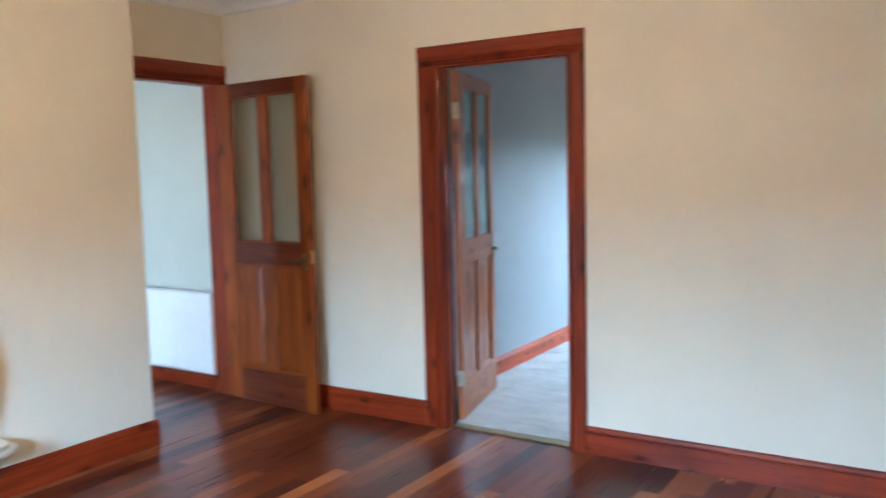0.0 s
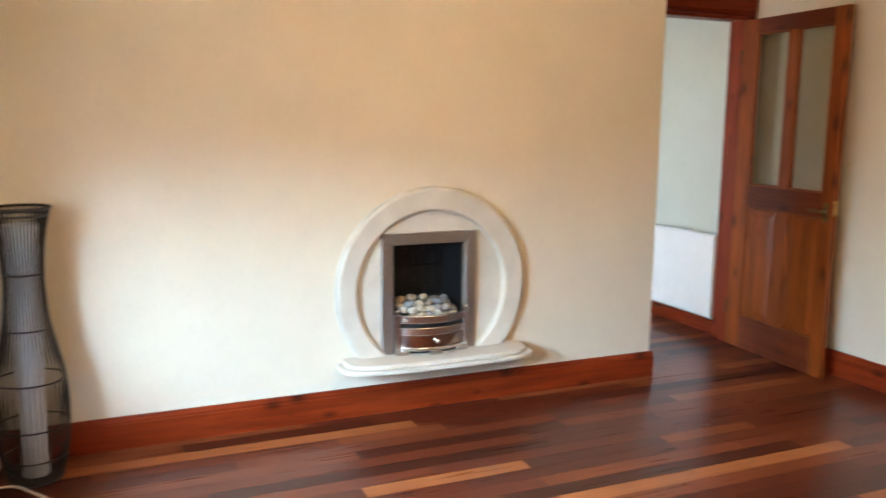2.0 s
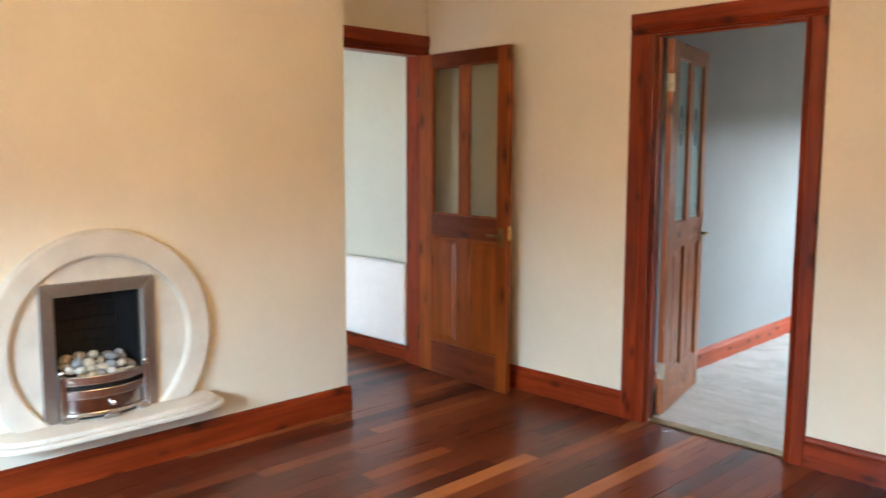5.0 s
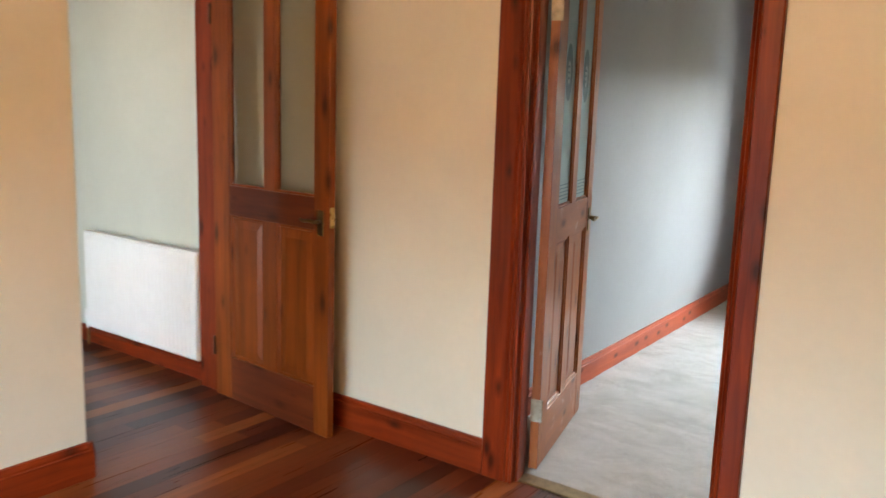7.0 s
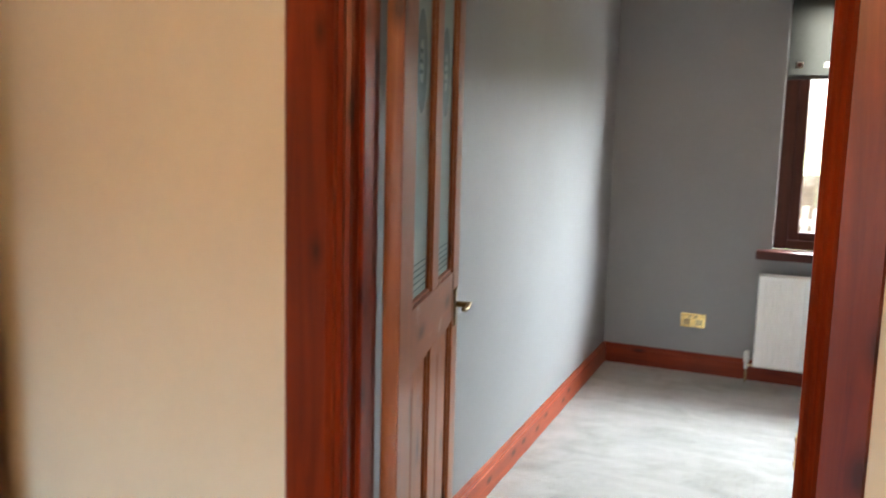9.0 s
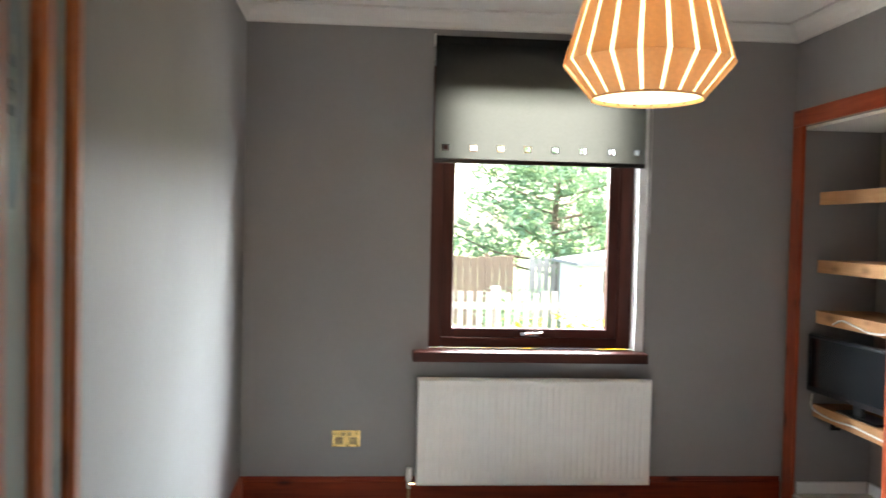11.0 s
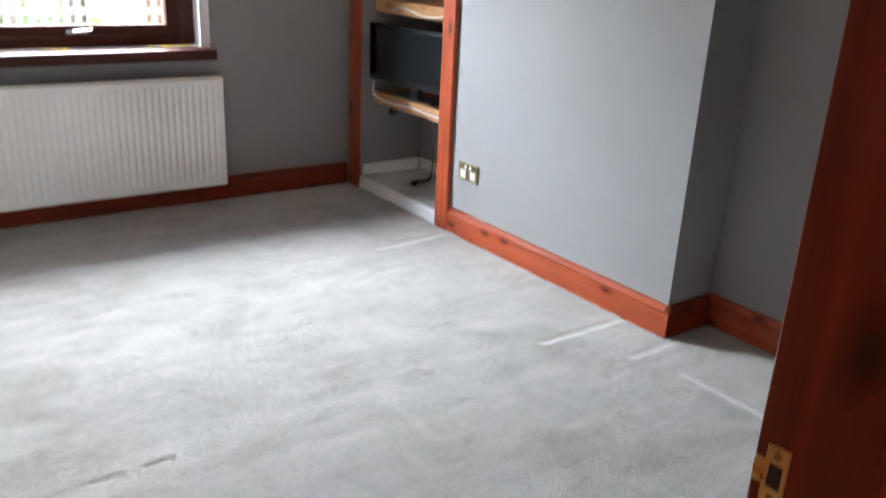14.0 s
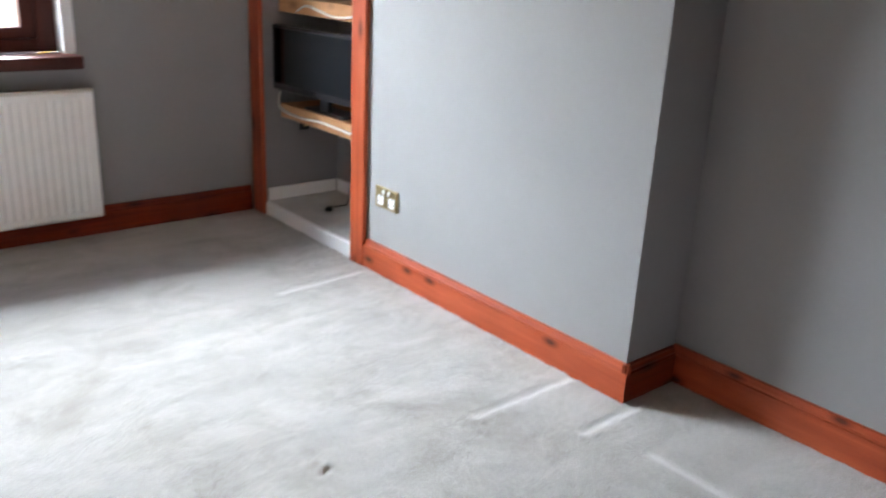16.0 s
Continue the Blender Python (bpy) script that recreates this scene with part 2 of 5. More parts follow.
LEAF_Z = wood("door_pine_z", LEAF_D, LEAF_L, 2, knots=0.8, knot_scale=2.2)
PALE_X = wood("pale_door_pine_x", (0.26, 0.076, 0.026), (0.43, 0.155, 0.062), 0, 0.3, coat=0.15, wear=0.6)
PALE_Z = wood("pale_door_pine_z", (0.25, 0.070, 0.022), (0.42, 0.150, 0.056), 2, 0.3, coat=0.15, wear=0.2)
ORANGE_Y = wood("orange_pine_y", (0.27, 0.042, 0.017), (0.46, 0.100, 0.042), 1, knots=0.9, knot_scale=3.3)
ORANGE_Z = wood("orange_pine_z", (0.27, 0.042, 0.017), (0.46, 0.100, 0.042), 2)
SHELF_Y = wood("raw_pine_y", (0.42, 0.20, 0.088), (0.60, 0.33, 0.16), 1, 0.55, knots=0.45, coat=0.0)
MAHOG_X = wood("mahogany_x", (0.040, 0.007, 0.004), (0.085, 0.017, 0.009), 0, 0.5, 0.0, coat=0.0)
MAHOG_Z = wood("mahogany_z", (0.040, 0.007, 0.004), (0.085, 0.017, 0.009), 2, 0.5, 0.0, coat=0.0)
SILL_X = wood("worn_sill_varnish", (0.038, 0.008, 0.006), (0.090, 0.018, 0.014), 0, 0.42, 0.0, coat=0.0, wear=0.35)
SATIN = plain("satin_chrome", (0.58, 0.56, 0.55), 0.24, 1.0, 0.06)
STRIP = strip_wood("lacquered_strip")
STRIPS = strip_wood("lacquered_strips_joined", True)
SUBFLOOR = plain("dark_joint", (0.02, 0.008, 0.005), 0.7)
CARPET = carpet_material()
STONE = plain("cream_marble", (0.60, 0.56, 0.49), 0.38, vary=0.10, scale=9, relief=0.05)
STEEL = plain("brushed_steel", (0.44, 0.42, 0.41), 0.40, 1.0, 0.1, 60)
CHROME = plain("polished_chrome", (0.75, 0.74, 0.73), 0.1, 1.0, 0.04)
SOOT = plain("black_firebox", (0.012, 0.012, 0.013), 0.35, relief=0.2)
BLACK = plain("black_plastic", (0.012, 0.012, 0.014), 0.3)
WIRE = plain("black_wicker", (0.014, 0.010, 0.009), 0.5)
PAPER = cloth("white_paper", (0.52, 0.53, 0.56), (0.12, 0.12, 0.13))
ENAMEL = plain("white_enamel", (0.80, 0.785, 0.755), 0.32, vary=0.03, scale=12)
PLASTIC = plain("white_plastic", (0.74, 0.73, 0.70), 0.4, vary=0.04)
CABLE = plain("white_cable", (0.70, 0.69, 0.66), 0.5, vary=0.08)
BRASS = plain("brass", (0.72, 0.50, 0.20), 0.28, 1.0, 0.2, 25)
WORN_HINGE = plain("paint_worn_hinge", (0.40, 0.33, 0.25), 0.45, 0.6, 0.3, 40)
HINGE_DARK = plain("dark_hinge", (0.10, 0.035, 0.015), 0.45, 0.4)
DULL_BRASS = plain("worn_brass", (0.34, 0.26, 0.14), 0.4, 1.0, 0.3, 40)
DARK_BRASS = plain("tarnished_brass", (0.23, 0.16, 0.075), 0.36, 1.0, 0.3, 40)
PANE = glass("clear_glass")
# Clear door glass, greyed: the tint carries the shade on the wall behind.
SHADED_PANE = glass("shaded_door_glass", (0.80, 0.80, 0.76))
FROST = glass("frosted_glass", frost=(0.68, 0.84, 0.82))
ETCH = plain("etched_mark", (0.10, 0.17, 0.18), 0.6)
BLIND = cloth("black_blind_fabric", (0.022, 0.022, 0.022), (0.0170, 0.0158, 0.0130))
BLIND_FRONT = cloth("black_blind_fabric_front", (0.02, 0.02, 0.02), (0.004, 0.004, 0.004))
VENEER = cloth("birch_veneer", (0.60, 0.44, 0.27), (0.27, 0.215, 0.165))
DIFFUSER = glow("lamp_diffuser", (1.0, 0.80, 0.45), 0.2)
BULB = glow("bulb_glass", (1.0, 0.75, 0.45), 6.0)
GRASS = plain("grass", (0.09, 0.13, 0.04), 0.9, vary=0.5, scale=6, relief=0.5)
LEAVES = cloth("tree_leaves", (0.075, 0.125, 0.085), (0.06, 0.10, 0.05))
BARK = plain("bark", (0.10, 0.075, 0.055), 0.9, vary=0.4, relief=0.6)
FENCE = plain("weathered_fence_wood", (0.30, 0.27, 0.25), 0.85, vary=0.25, scale=14)
FENCE_DARK = plain("brown_fence_wood", (0.13, 0.085, 0.06), 0.85, vary=0.3, scale=14)
RENDERED = plain("pale_render", (0.6, 0.6, 0.58), 0.85)
SLATE = plain("slate", (0.16, 0.16, 0.17), 0.7)
PAVING = plain("paving", (0.42, 0.40, 0.37), 0.85, vary=0.25, scale=4)
YELLOW = cloth("yellow_flowers", (0.55, 0.40, 0.04), (0.2, 0.14, 0.0))
BIN = plain("dark_bin_plastic", (0.03, 0.035, 0.045), 0.5)


# ---- mesh helpers ----
def box(bm, a, b):
    x0, y0, z0 = (min(p, q) for p, q in zip(a, b))
    x1, y1, z1 = (max(p, q) for p, q in zip(a, b))
    v = [bm.verts.new(p) for p in ((x0, y0, z0), (x1, y0, z0), (x1, y1, z0), (x0, y1, z0),
                                   (x0, y0, z1), (x1, y0, z1), (x1, y1, z1), (x0, y1, z1))]
    for f in ((3, 2, 1, 0), (4, 5, 6, 7), (0, 1, 5, 4), (1, 2, 6, 5), (2, 3, 7, 6), (3, 0, 4, 7)):
        bm.faces.new([v[i] for i in f])
    return bm


def boxes(*pairs):
    bm = bmesh.new()
    for a, b in pairs:
        box(bm, a, b)
    return bm


def soften(bm, w, seg=1):
    bmesh.ops.bevel(bm, geom=bm.edges[:], offset=w, segments=seg, affect='EDGES', profile=0.6, clamp_overlap=True)
    return bm


def prism(points, axis, a, b):
    """A closed outline in a plane, extruded along an axis from a to b. Outline pairs are the other two axes in x, y, z order."""
    bm = bmesh.new()

    def at(p, v):
        q = list(p)
        q.insert(axis, v)
        return q
    lo, hi = [bm.verts.new(at(p, a)) for p in points], [bm.verts.new(at(p, b)) for p in points]
    k = len(points)
    bm.faces.new(lo)
    bm.faces.new(hi[::-1])
    for i in range(k):
        bm.faces.new([lo[i], hi[i], hi[(i + 1) % k], lo[(i + 1) % k]])
    bmesh.ops.recalc_face_normals(bm, faces=bm.faces[:])
    return bm


def lathe(profile, seg=32, cx=0.0, cy=0.0, closed=False):
    """Rings of (radius, z) turned about a vertical axis."""
    bm = bmesh.new()
    rings = [[bm.verts.new((cx + r * math.cos(2 * math.pi * i / seg), cy + r * math.sin(2 * math.pi * i / seg), z)) for i in range(seg)]
             for r, z in profile]
    pairs = list(zip(rings, rings[1:])) + ([(rings[-1], rings[0])] if closed else [])
    for lo, hi in pairs:
        for i in range(seg):
            bm.faces.new([lo[i], lo[(i + 1) % seg], hi[(i + 1) % seg], hi[i]])
    if not closed:
        bm.faces.new(rings[0][::-1])
        bm.faces.new(rings[-1])
    bmesh.ops.recalc_face_normals(bm, faces=bm.faces[:])
    return bm


def tube(points, r, seg=6, bm=None, r_end=None):
    """A round bar along a line of points."""
    bm = bm or bmesh.new()
    pts = [Vector(p) for p in points]
    rings = []
    for i, p in enumerate(pts):
        d = (pts[min(i + 1, len(pts) - 1)] - pts[max(i - 1, 0)]).normalized()
        side = d.cross(Vector((0, 0, 1)) if abs(d.z) < 0.9 else Vector((1, 0, 0))).normalized()
        up = side.cross(d)
        rr = r if r_end is None else r + (r_end - r) * i / (len(pts) - 1)
        rings.append([bm.verts.new(p + rr * (math.cos(2 * math.pi * k / seg) * side + math.sin(2 * math.pi * k / seg) * up)) for k in range(seg)])
    for lo, hi in zip(rings, rings[1:]):
        for k in range(seg):
            bm.faces.new([lo[k], lo[(k + 1) % seg], hi[(k + 1) % seg], hi[k]])
    bm.faces.new(rings[0][::-1])
    bm.faces.new(rings[-1])
    return bm


def smooth_line(points, steps=8):
    """Catmull-Rom through points."""
    p = [Vector(v) for v in points]
    p = [2 * p[0] - p[1]] + p + [2 * p[-1] - p[-2]]
    out = []
    for a, b, c, d in zip(p, p[1:], p[2:], p[3:]):
        for i in range(steps):
            t = i / steps
            out.append(0.5 * (2 * b + (c - a) * t + (2 * a - 5 * b + 4 * c - d) * t * t + (3 * b - a - 3 * c + d) * t ** 3))
    return out + [p[-2]]


def mesh_of(name, bm, material, round_shade=False):
    bmesh.ops.recalc_face_normals(bm, faces=bm.faces[:])
    me = bpy.data.meshes.new(name)
    bm.to_mesh(me)
    bm.free()
    me.materials.append(material)
    if round_shade:
        for poly in me.polygons:
            poly.use_smooth = True
    return me


def part(name, bm, material, parent, label="", round_shade=False):
    ob = new(name, mesh_of(name, bm, material, round_shade))
    ob.parent = parent
    return tagged(ob, label)


def thing(name, label, category, at=(0, 0, 0), rz=0.0, kind="", group=""):
    ob = new(name)
    ob.matrix_world = pose(*at, 0, 0, rz)
    return tagged(ob, label, category, group, kind)


def solid(name, bm, material, label, category, kind="structure"):
    return tagged(new(name, mesh_of(name, bm, material)), label, category, kind=kind)


# ---- plan ----
H = 2.55                    # ceiling
T = 0.10                    # partition between the rooms
DX = 0.747                  # door opening between the rooms, from x = 0
BX, BY = -1.245, -1.00      # chimney breast face and its end
RX = -1.66                  # recess wall with the hall door
WY1 = -4.43                 # front window wall, inner face
EX = 4.3                    # east wall
LX2, RX2, CX2, CY2 = -0.405, 2.745, 2.50, 1.52   # carpeted room: side walls, chimney breast face and end
WY2 = 3.88                  # its window wall, inner face
DH = 2.0


def pieces(*pairs):
    return boxes(*pairs)


# ---- floors and ceilings ----
solid("floor_sub", boxes(((-4.2, WY1 - 0.3, -0.12), (EX + 0.1, 0.05, -0.004))), SUBFLOOR, "dark base under the strip floor", "floor")
solid("ceiling_lounge", boxes(((-4.2, WY1 - 0.3, H), (EX + 0.1, 0.05, H + 0.1))), WHITE, "white painted plaster ceiling", "ceiling")
solid("ceiling_bedroom", boxes(((LX2 - 0.1, 0.05, H), (3.3, WY2 + 0.3, H + 0.1))), WHITE, "white painted plaster ceiling", "ceiling")

# ---- walls ----
W1X0, W1X1, W1Z0, W1Z1 = -0.285, 1.70, 0.71, 2.25
solid("wall_partition", pieces(((-4.2, 0, 0), (0 - 0.03, T / 2, H)), ((DX + 0.03, 0, 0), (EX, T / 2, H)), ((-0.03, 0, DH + 0.03), (DX + 0.03, T / 2, H))),
      CREAM, "cream painted plaster wall with a doorway", "wall")
solid("wall_partition_grey", pieces(((LX2 - 0.1, T / 2, 0), (-0.03, T, H)), ((DX + 0.03, T / 2, 0), (3.3, T, H)), ((-0.03, T / 2, DH + 0.03), (DX + 0.03, T, H))),
      GREY, "grey painted plaster wall with a doorway", "wall")
# the fire opens 0.22 into the breast
FY, FZ = -2.341, 0.597
FO0, FO1, FO_B, FO_T = -2.535, -2.155, 0.29, 0.825
solid("wall_chimney_breast", pieces(((RX, WY1, 0), (BX, FO0, H)), ((RX, FO1, 0), (BX, BY, H)), ((RX, FO0, 0), (BX, FO1, FO_B)),
                                    ((RX, FO0, FO_T), (BX, FO1, H)), ((RX, FO0, FO_B), (BX - 0.22, FO1, FO_T))),
      CREAM, "cream painted chimney breast wall", "wall")
D1Y0, D1Y1 = -0.93, -0.08
solid("wall_recess", pieces(((RX - 0.1, BY, 0), (RX, D1Y0 - 0.03, H)), ((RX - 0.1, D1Y1 + 0.03, 0), (RX, 0, H)), ((RX - 0.1, D1Y0 - 0.03, DH + 0.05), (RX, D1Y1 + 0.03, H))),
      CREAM, "cream painted wall of the recess with a doorway", "wall")
solid("wall_front", pieces(((-1.8, WY1 - 0.3, 0), (W1X0, WY1, H)), ((W1X1, WY1 - 0.3, 0), (EX + 0.1, WY1, H)),
                           ((W1X0, WY1 - 0.3, 0), (W1X1, WY1, W1Z0)), ((W1X0, WY1 - 0.3, W1Z1), (W1X1, WY1, H))),
      CREAM, "cream painted window wall", "wall")
solid("wall_east", boxes(((EX, WY1, 0), (EX + 0.1, 0, H))), CREAM, "cream painted plaster wall", "wall")
# hall
solid("wall_hall_far", boxes(((-4.2, -2.3, 0), (-4.1, 0, H))), HALL, "pale painted hall wall", "wall")
# Unseen opening added in this side wall to let the hall lamp in.
solid("wall_hall_side", pieces(((-4.1, -2.3, 0), (-3.0, -2.2, H)), ((-2.1, -2.3, 0), (RX - 0.1, -2.2, H)), ((-3.0, -2.3, 2.05), (-2.1, -2.2, H))), HALL, "pale painted hall wall with an added unseen opening", "wall")
solid("wall_hall_skin", boxes(((-4.1, -0.012, 0), (RX - 0.1, -0.002, H))), HALL, "pale sage painted hall wall", "wall")
solid("wall_hall_breast", boxes(((RX - 0.1, -2.2, 0), (RX - 0.002, BY - 0.01, H))), HALL, "pale painted hall wall", "wall")
# carpeted room
W2X0, W2X1, W2Z0, W2Z1 = 0.545, 1.70, 0.76, 2.30
SKEW = pose(-0.311, 0, 0, 0, 0, 1.564)     # the west wall runs slightly out of square
solid("wall_west", boxes(((-0.12, T, 0), (0, WY2 + 0.02, H))), GREY, "grey painted plaster wall", "wall").matrix_world = SKEW
solid("wall_window", pieces(((LX2 - 0.1, WY2, 0), (W2X0, WY2 + 0.3, H)), ((W2X1, WY2, 0), (3.3, WY2 + 0.3, H)),
                            ((W2X0, WY2, 0), (W2X1, WY2 + 0.3, W2Z0)), ((W2X0, WY2, W2Z1), (W2X1, WY2 + 0.3, H))),
      GREY, "grey painted window wall", "wall")
AY0, AY1, AZ1, AXB = 2.985, 3.79, 2.01, 2.93
solid("wall_bedroom_breast", pieces(((CX2, CY2, 0), (3.2, AY0, H)), ((CX2, AY1, 0), (3.2, WY2, H)), ((CX2, AY0, AZ1), (3.2, AY1, H)),
                                    ((AXB, AY0, 0), (3.2, AY1, AZ1))),
      GREY, "grey painted chimney breast with a shelved alcove", "wall")
solid("wall_bedroom_east", boxes(((RX2, T, 0), (3.2, CY2, H))), GREY, "grey painted wall beside the chimney breast", "wall")


# ---- cornices ----
def cornice(name, runs, material, s=0.085):
    """Concave plaster coving along straight runs: (axis, from, to, wall plane, side)."""
    bm = bmesh.new()
    for axis, a, b, plane, side in runs:
        prof = [(0, 0), (0, -s)] + [(s * (0.12 + 0.88 * (1 - math.cos(math.radians(t)))), -s * (1 - math.sin(math.radians(t)) * 0.9)) for t in (5, 25, 45, 65, 85)] + [(s * 1.1, -0.012), (s * 1.1, 0)]
        lo, hi = [], []
        for d, z in prof:
            for out, v in ((lo, a), (hi, b)):
                out.append(bm.verts.new((v, plane + side * d, H + z) if axis == 0 else (plane + side * d, v, H + z)))
        k = len(prof)
        for i in range(k):
            bm.faces.new([lo[i], hi[i], hi[(i + 1) % k], lo[(i + 1) % k]])
        bm.faces.new(lo)
        bm.faces.new(hi[::-1])
    return solid(name, bm, material, "white plaster cove cornice", "cornice")


cornice("cornice_bedroom", [(0, LX2 - 0.05, CX2 + 0.3, WY2, -1), (1, CY2, WY2, CX2, -1), (0, -0.33, RX2, T, 1), (0, CX2, RX2, CY2, -1), (1, T, CY2, RX2, -1)], WHITE)
cornice("cornice_west", [(1, T, WY2, 0, 1)], WHITE).matrix_world = SKEW
cornice("cornice_lounge", [(0, RX, EX, 0, -1), (1, BY, 0, RX, 1), (0, RX, BX, BY, 1), (1, WY1, BY, BX, 1), (0, BX, EX, WY1, 1)], WHITE)


# ---- skirting ----
def skirting(name, axis, a, b, plane, side, h, material, t=0.02):
    """Moulded board: flat face, small ogee and bead at the top."""
    prof = [(0, 0), (t, 0), (t, h * 0.78), (t * 0.7, h * 0.80), (t * 0.75, h * 0.86), (t * 0.55, h * 0.93), (t * 0.55, h * 0.985), (t * 0.35, h), (0, h)]
    bm = bmesh.new()
    lo, hi = [], []
    for d, z in prof:
        for out, v in ((lo, a), (hi, b)):
            out.append(bm.verts.new((v, plane + side * d, z) if axis == 0 else (plane + side * d, v, z)))
    k = len(prof)
    for i in range(k):
        bm.faces.new([lo[i], hi[i], hi[(i + 1) % k], lo[(i + 1) % k]])
    bm.faces.new(lo)
    bm.faces.new(hi[::-1])
    return solid(name, bm, material, "red-brown stained pine skirting board", "skirting board")


S1, S2 = 0.14, 0.126
skirting("baseboard_breast", 1, WY1, BY + 0.02, BX, 1, S1, PINE_Y)
skirting("baseboard_breast_end", 0, RX, BX + 0.018, BY, 1, S1 - 0.001, PINE_X)
skirting("baseboard_partition_1", 0, RX + 0.02, -0.134, 0, -1, S1, PINE_X)
skirting("baseboard_partition_2", 0, 0.838, EX, 0, -1, S1, PINE_X)
skirting("baseboard_front", 0, BX + 0.02, EX, WY1, 1, S1, PINE_X)
skirting("baseboard_east", 1, WY1 + 0.02, -0.02, EX, -1, S1, PINE_Y)
skirting("baseboard_hall", 0, -4.1, RX - 0.12, -0.012, -1, 0.09, PINE_X)
# Bedroom runs along x take darker pine, those along y lighter orange pine.
skirting("baseboard_west", 1, T + 0.02, WY2 - 0.02, 0, 1, S2, ORANGE_Y).matrix_world = SKEW
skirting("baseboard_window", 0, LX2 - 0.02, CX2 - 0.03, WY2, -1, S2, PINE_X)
skirting("baseboard_bedroom_breast", 1, CY2 - 0.02, 2.885, CX2, -1, S2, ORANGE_Y)
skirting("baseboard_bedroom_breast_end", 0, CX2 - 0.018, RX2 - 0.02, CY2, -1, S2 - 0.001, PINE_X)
skirting("baseboard_bedroom_east", 1, T, CY2 - 0.001, RX2, -1, S2, ORANGE_Y)
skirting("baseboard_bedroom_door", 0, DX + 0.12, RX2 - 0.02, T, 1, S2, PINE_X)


# ---- door frames ----
def casing_profile(w, t=0.022):
    """Across the board from the inner edge: rounded inner lip, two reeds, broad flat, outer edge."""
    return [(0, 0), (0, t * 0.6), (w * 0.06, t * 0.8), (w * 0.12, t * 0.55), (w * 0.18, t * 0.85), (w * 0.26, t * 0.6), (w * 0.33, t),
            (w * 0.95, t), (w, t * 0.8), (w, 0)]


def casing(parent, name, axis_along, sign, edge, w, plane, side, a, b, horizontal, material):
    """One casing board. axis_along: 0 when its wall runs along x, 1 along y."""
    bm = bmesh.new()
    lo, hi = [], []
    for u, d in casing_profile(w):
        for out, v in ((lo, a), (hi, b)):
            along, up = (v, edge + sign * u) if horizontal else (edge + sign * u, v)
            out.append(bm.verts.new((along, plane + side * d, up) if axis_along == 0 else (plane + side * d, along, up)))
    k = len(lo)
    for i in range(k):
        bm.faces.new([lo[i], hi[i], hi[(i + 1) % k], lo[(i + 1) % k]])
    bm.faces.new(lo)
    bm.faces.new(hi[::-1])
    return part(name, bm, material, parent)


frame_2 = thing("door_frame_2", "red-brown stained pine door frame with reeded casing", "door frame", kind="structure")
casing(frame_2, "casing", 0, -1, 0.0, 0.134, 0, -1, 0, DH, False, PINE_Z)
casing(frame_2, "casing", 0, 1, DX, 0.091, 0, -1, 0, DH, False, PINE_Z)
casing(frame_2, "casing", 0, 1, DH, 0.11, 0, -1, -0.134, DX + 0.091, True, PINE_X)
casing(frame_2, "casing", 0, -1, -0.014, 0.08, T, 1, 0, DH, False, PINE_Z)
casing(frame_2, "casing", 0, 1, DX + 0.033, 0.075, T, 1, 0, DH, False, PINE_Z)
casing(frame_2, "casing", 0, 1, DH, 0.09, T, 1, -0.09, DX + 0.1, True, PINE_X)
part("jamb", soften(boxes(((-0.028, 0.001, 0), (0, T - 0.013, DH))), 0.002), PINE_Z, frame_2)
part("jamb", soften(boxes(((DX, 0.001, 0), (DX + 0.028, T - 0.001, DH))), 0.002), PINE_Z, frame_2)
part("head", soften(boxes(((-0.028, 0.001, DH), (DX + 0.028, T - 0.001, DH + 0.028))), 0.002), PINE_X, frame_2)
part("stop", soften(boxes(((0, 0.012, 0), (0.012, 0.05, DH))), 0.002), PINE_Z, frame_2)
part("stop", soften(boxes(((0.012, 0.012, DH - 0.012), (DX, 0.05, DH))), 0.002), PINE_X, frame_2)
plate = part("strike_plate", soften(boxes(((DX - 0.002, 0.068, 0.902), (DX + 0.001, 0.088, 0.918)), ((DX - 0.002, 0.068, 0.940), (DX + 0.001, 0.088, 0.956)),
             ((DX - 0.002, 0.084, 0.918), (DX + 0.001, 0.0975, 0.940)), ((DX - 0.002, 0.068, 0.918), (DX + 0.001, 0.072, 0.940))), 0.0006), BRASS, frame_2, "worn brass strike plate")
part("strike_hole", boxes(((DX - 0.0012, 0.0715, 0.9175), (DX + 0.0005, 0.0845, 0.9405))), BLACK, plate)
for z in (0.909, 0.948):
    sc = lathe([(0.0034, 0), (0.0034, 0.0012), (0.002, 0.0018)], 10)
    bmesh.ops.transform(sc, matrix=pose(DX - 0.0018, 0.078, z, 0, -90, 0), verts=sc.verts[:])
    part("screw", sc, DULL_BRASS, plate)
part("threshold", soften(boxes(((0.001, 0.02, 0), (DX - 0.001, T - 0.004, 0.008))), 0.003), DULL_BRASS, frame_2, "thin metal carpet bar")

frame_1 = thing("door_frame_1", "dark red-brown stained door frame in the recess", "door frame", kind="structure")
casing(frame_1, "casing", 1, 1, D1Y1, 0.077, RX, 1, 0, DH + 0.04, False, PINE_Z)
casing(frame_1, "casing", 1, -1, D1Y0, 0.068, RX, 1, 0, DH + 0.04, False, PINE_Z)
casing(frame_1, "casing", 1, 1, DH + 0.04, 0.105, RX, 1, BY + 0.002, D1Y1 + 0.077, True, PINE_Y)
part("jamb", soften(boxes(((RX - 0.12, D1Y1, 0), (RX - 0.001, D1Y1 + 0.028, DH + 0.02))), 0.002), PINE_Z, frame_1)
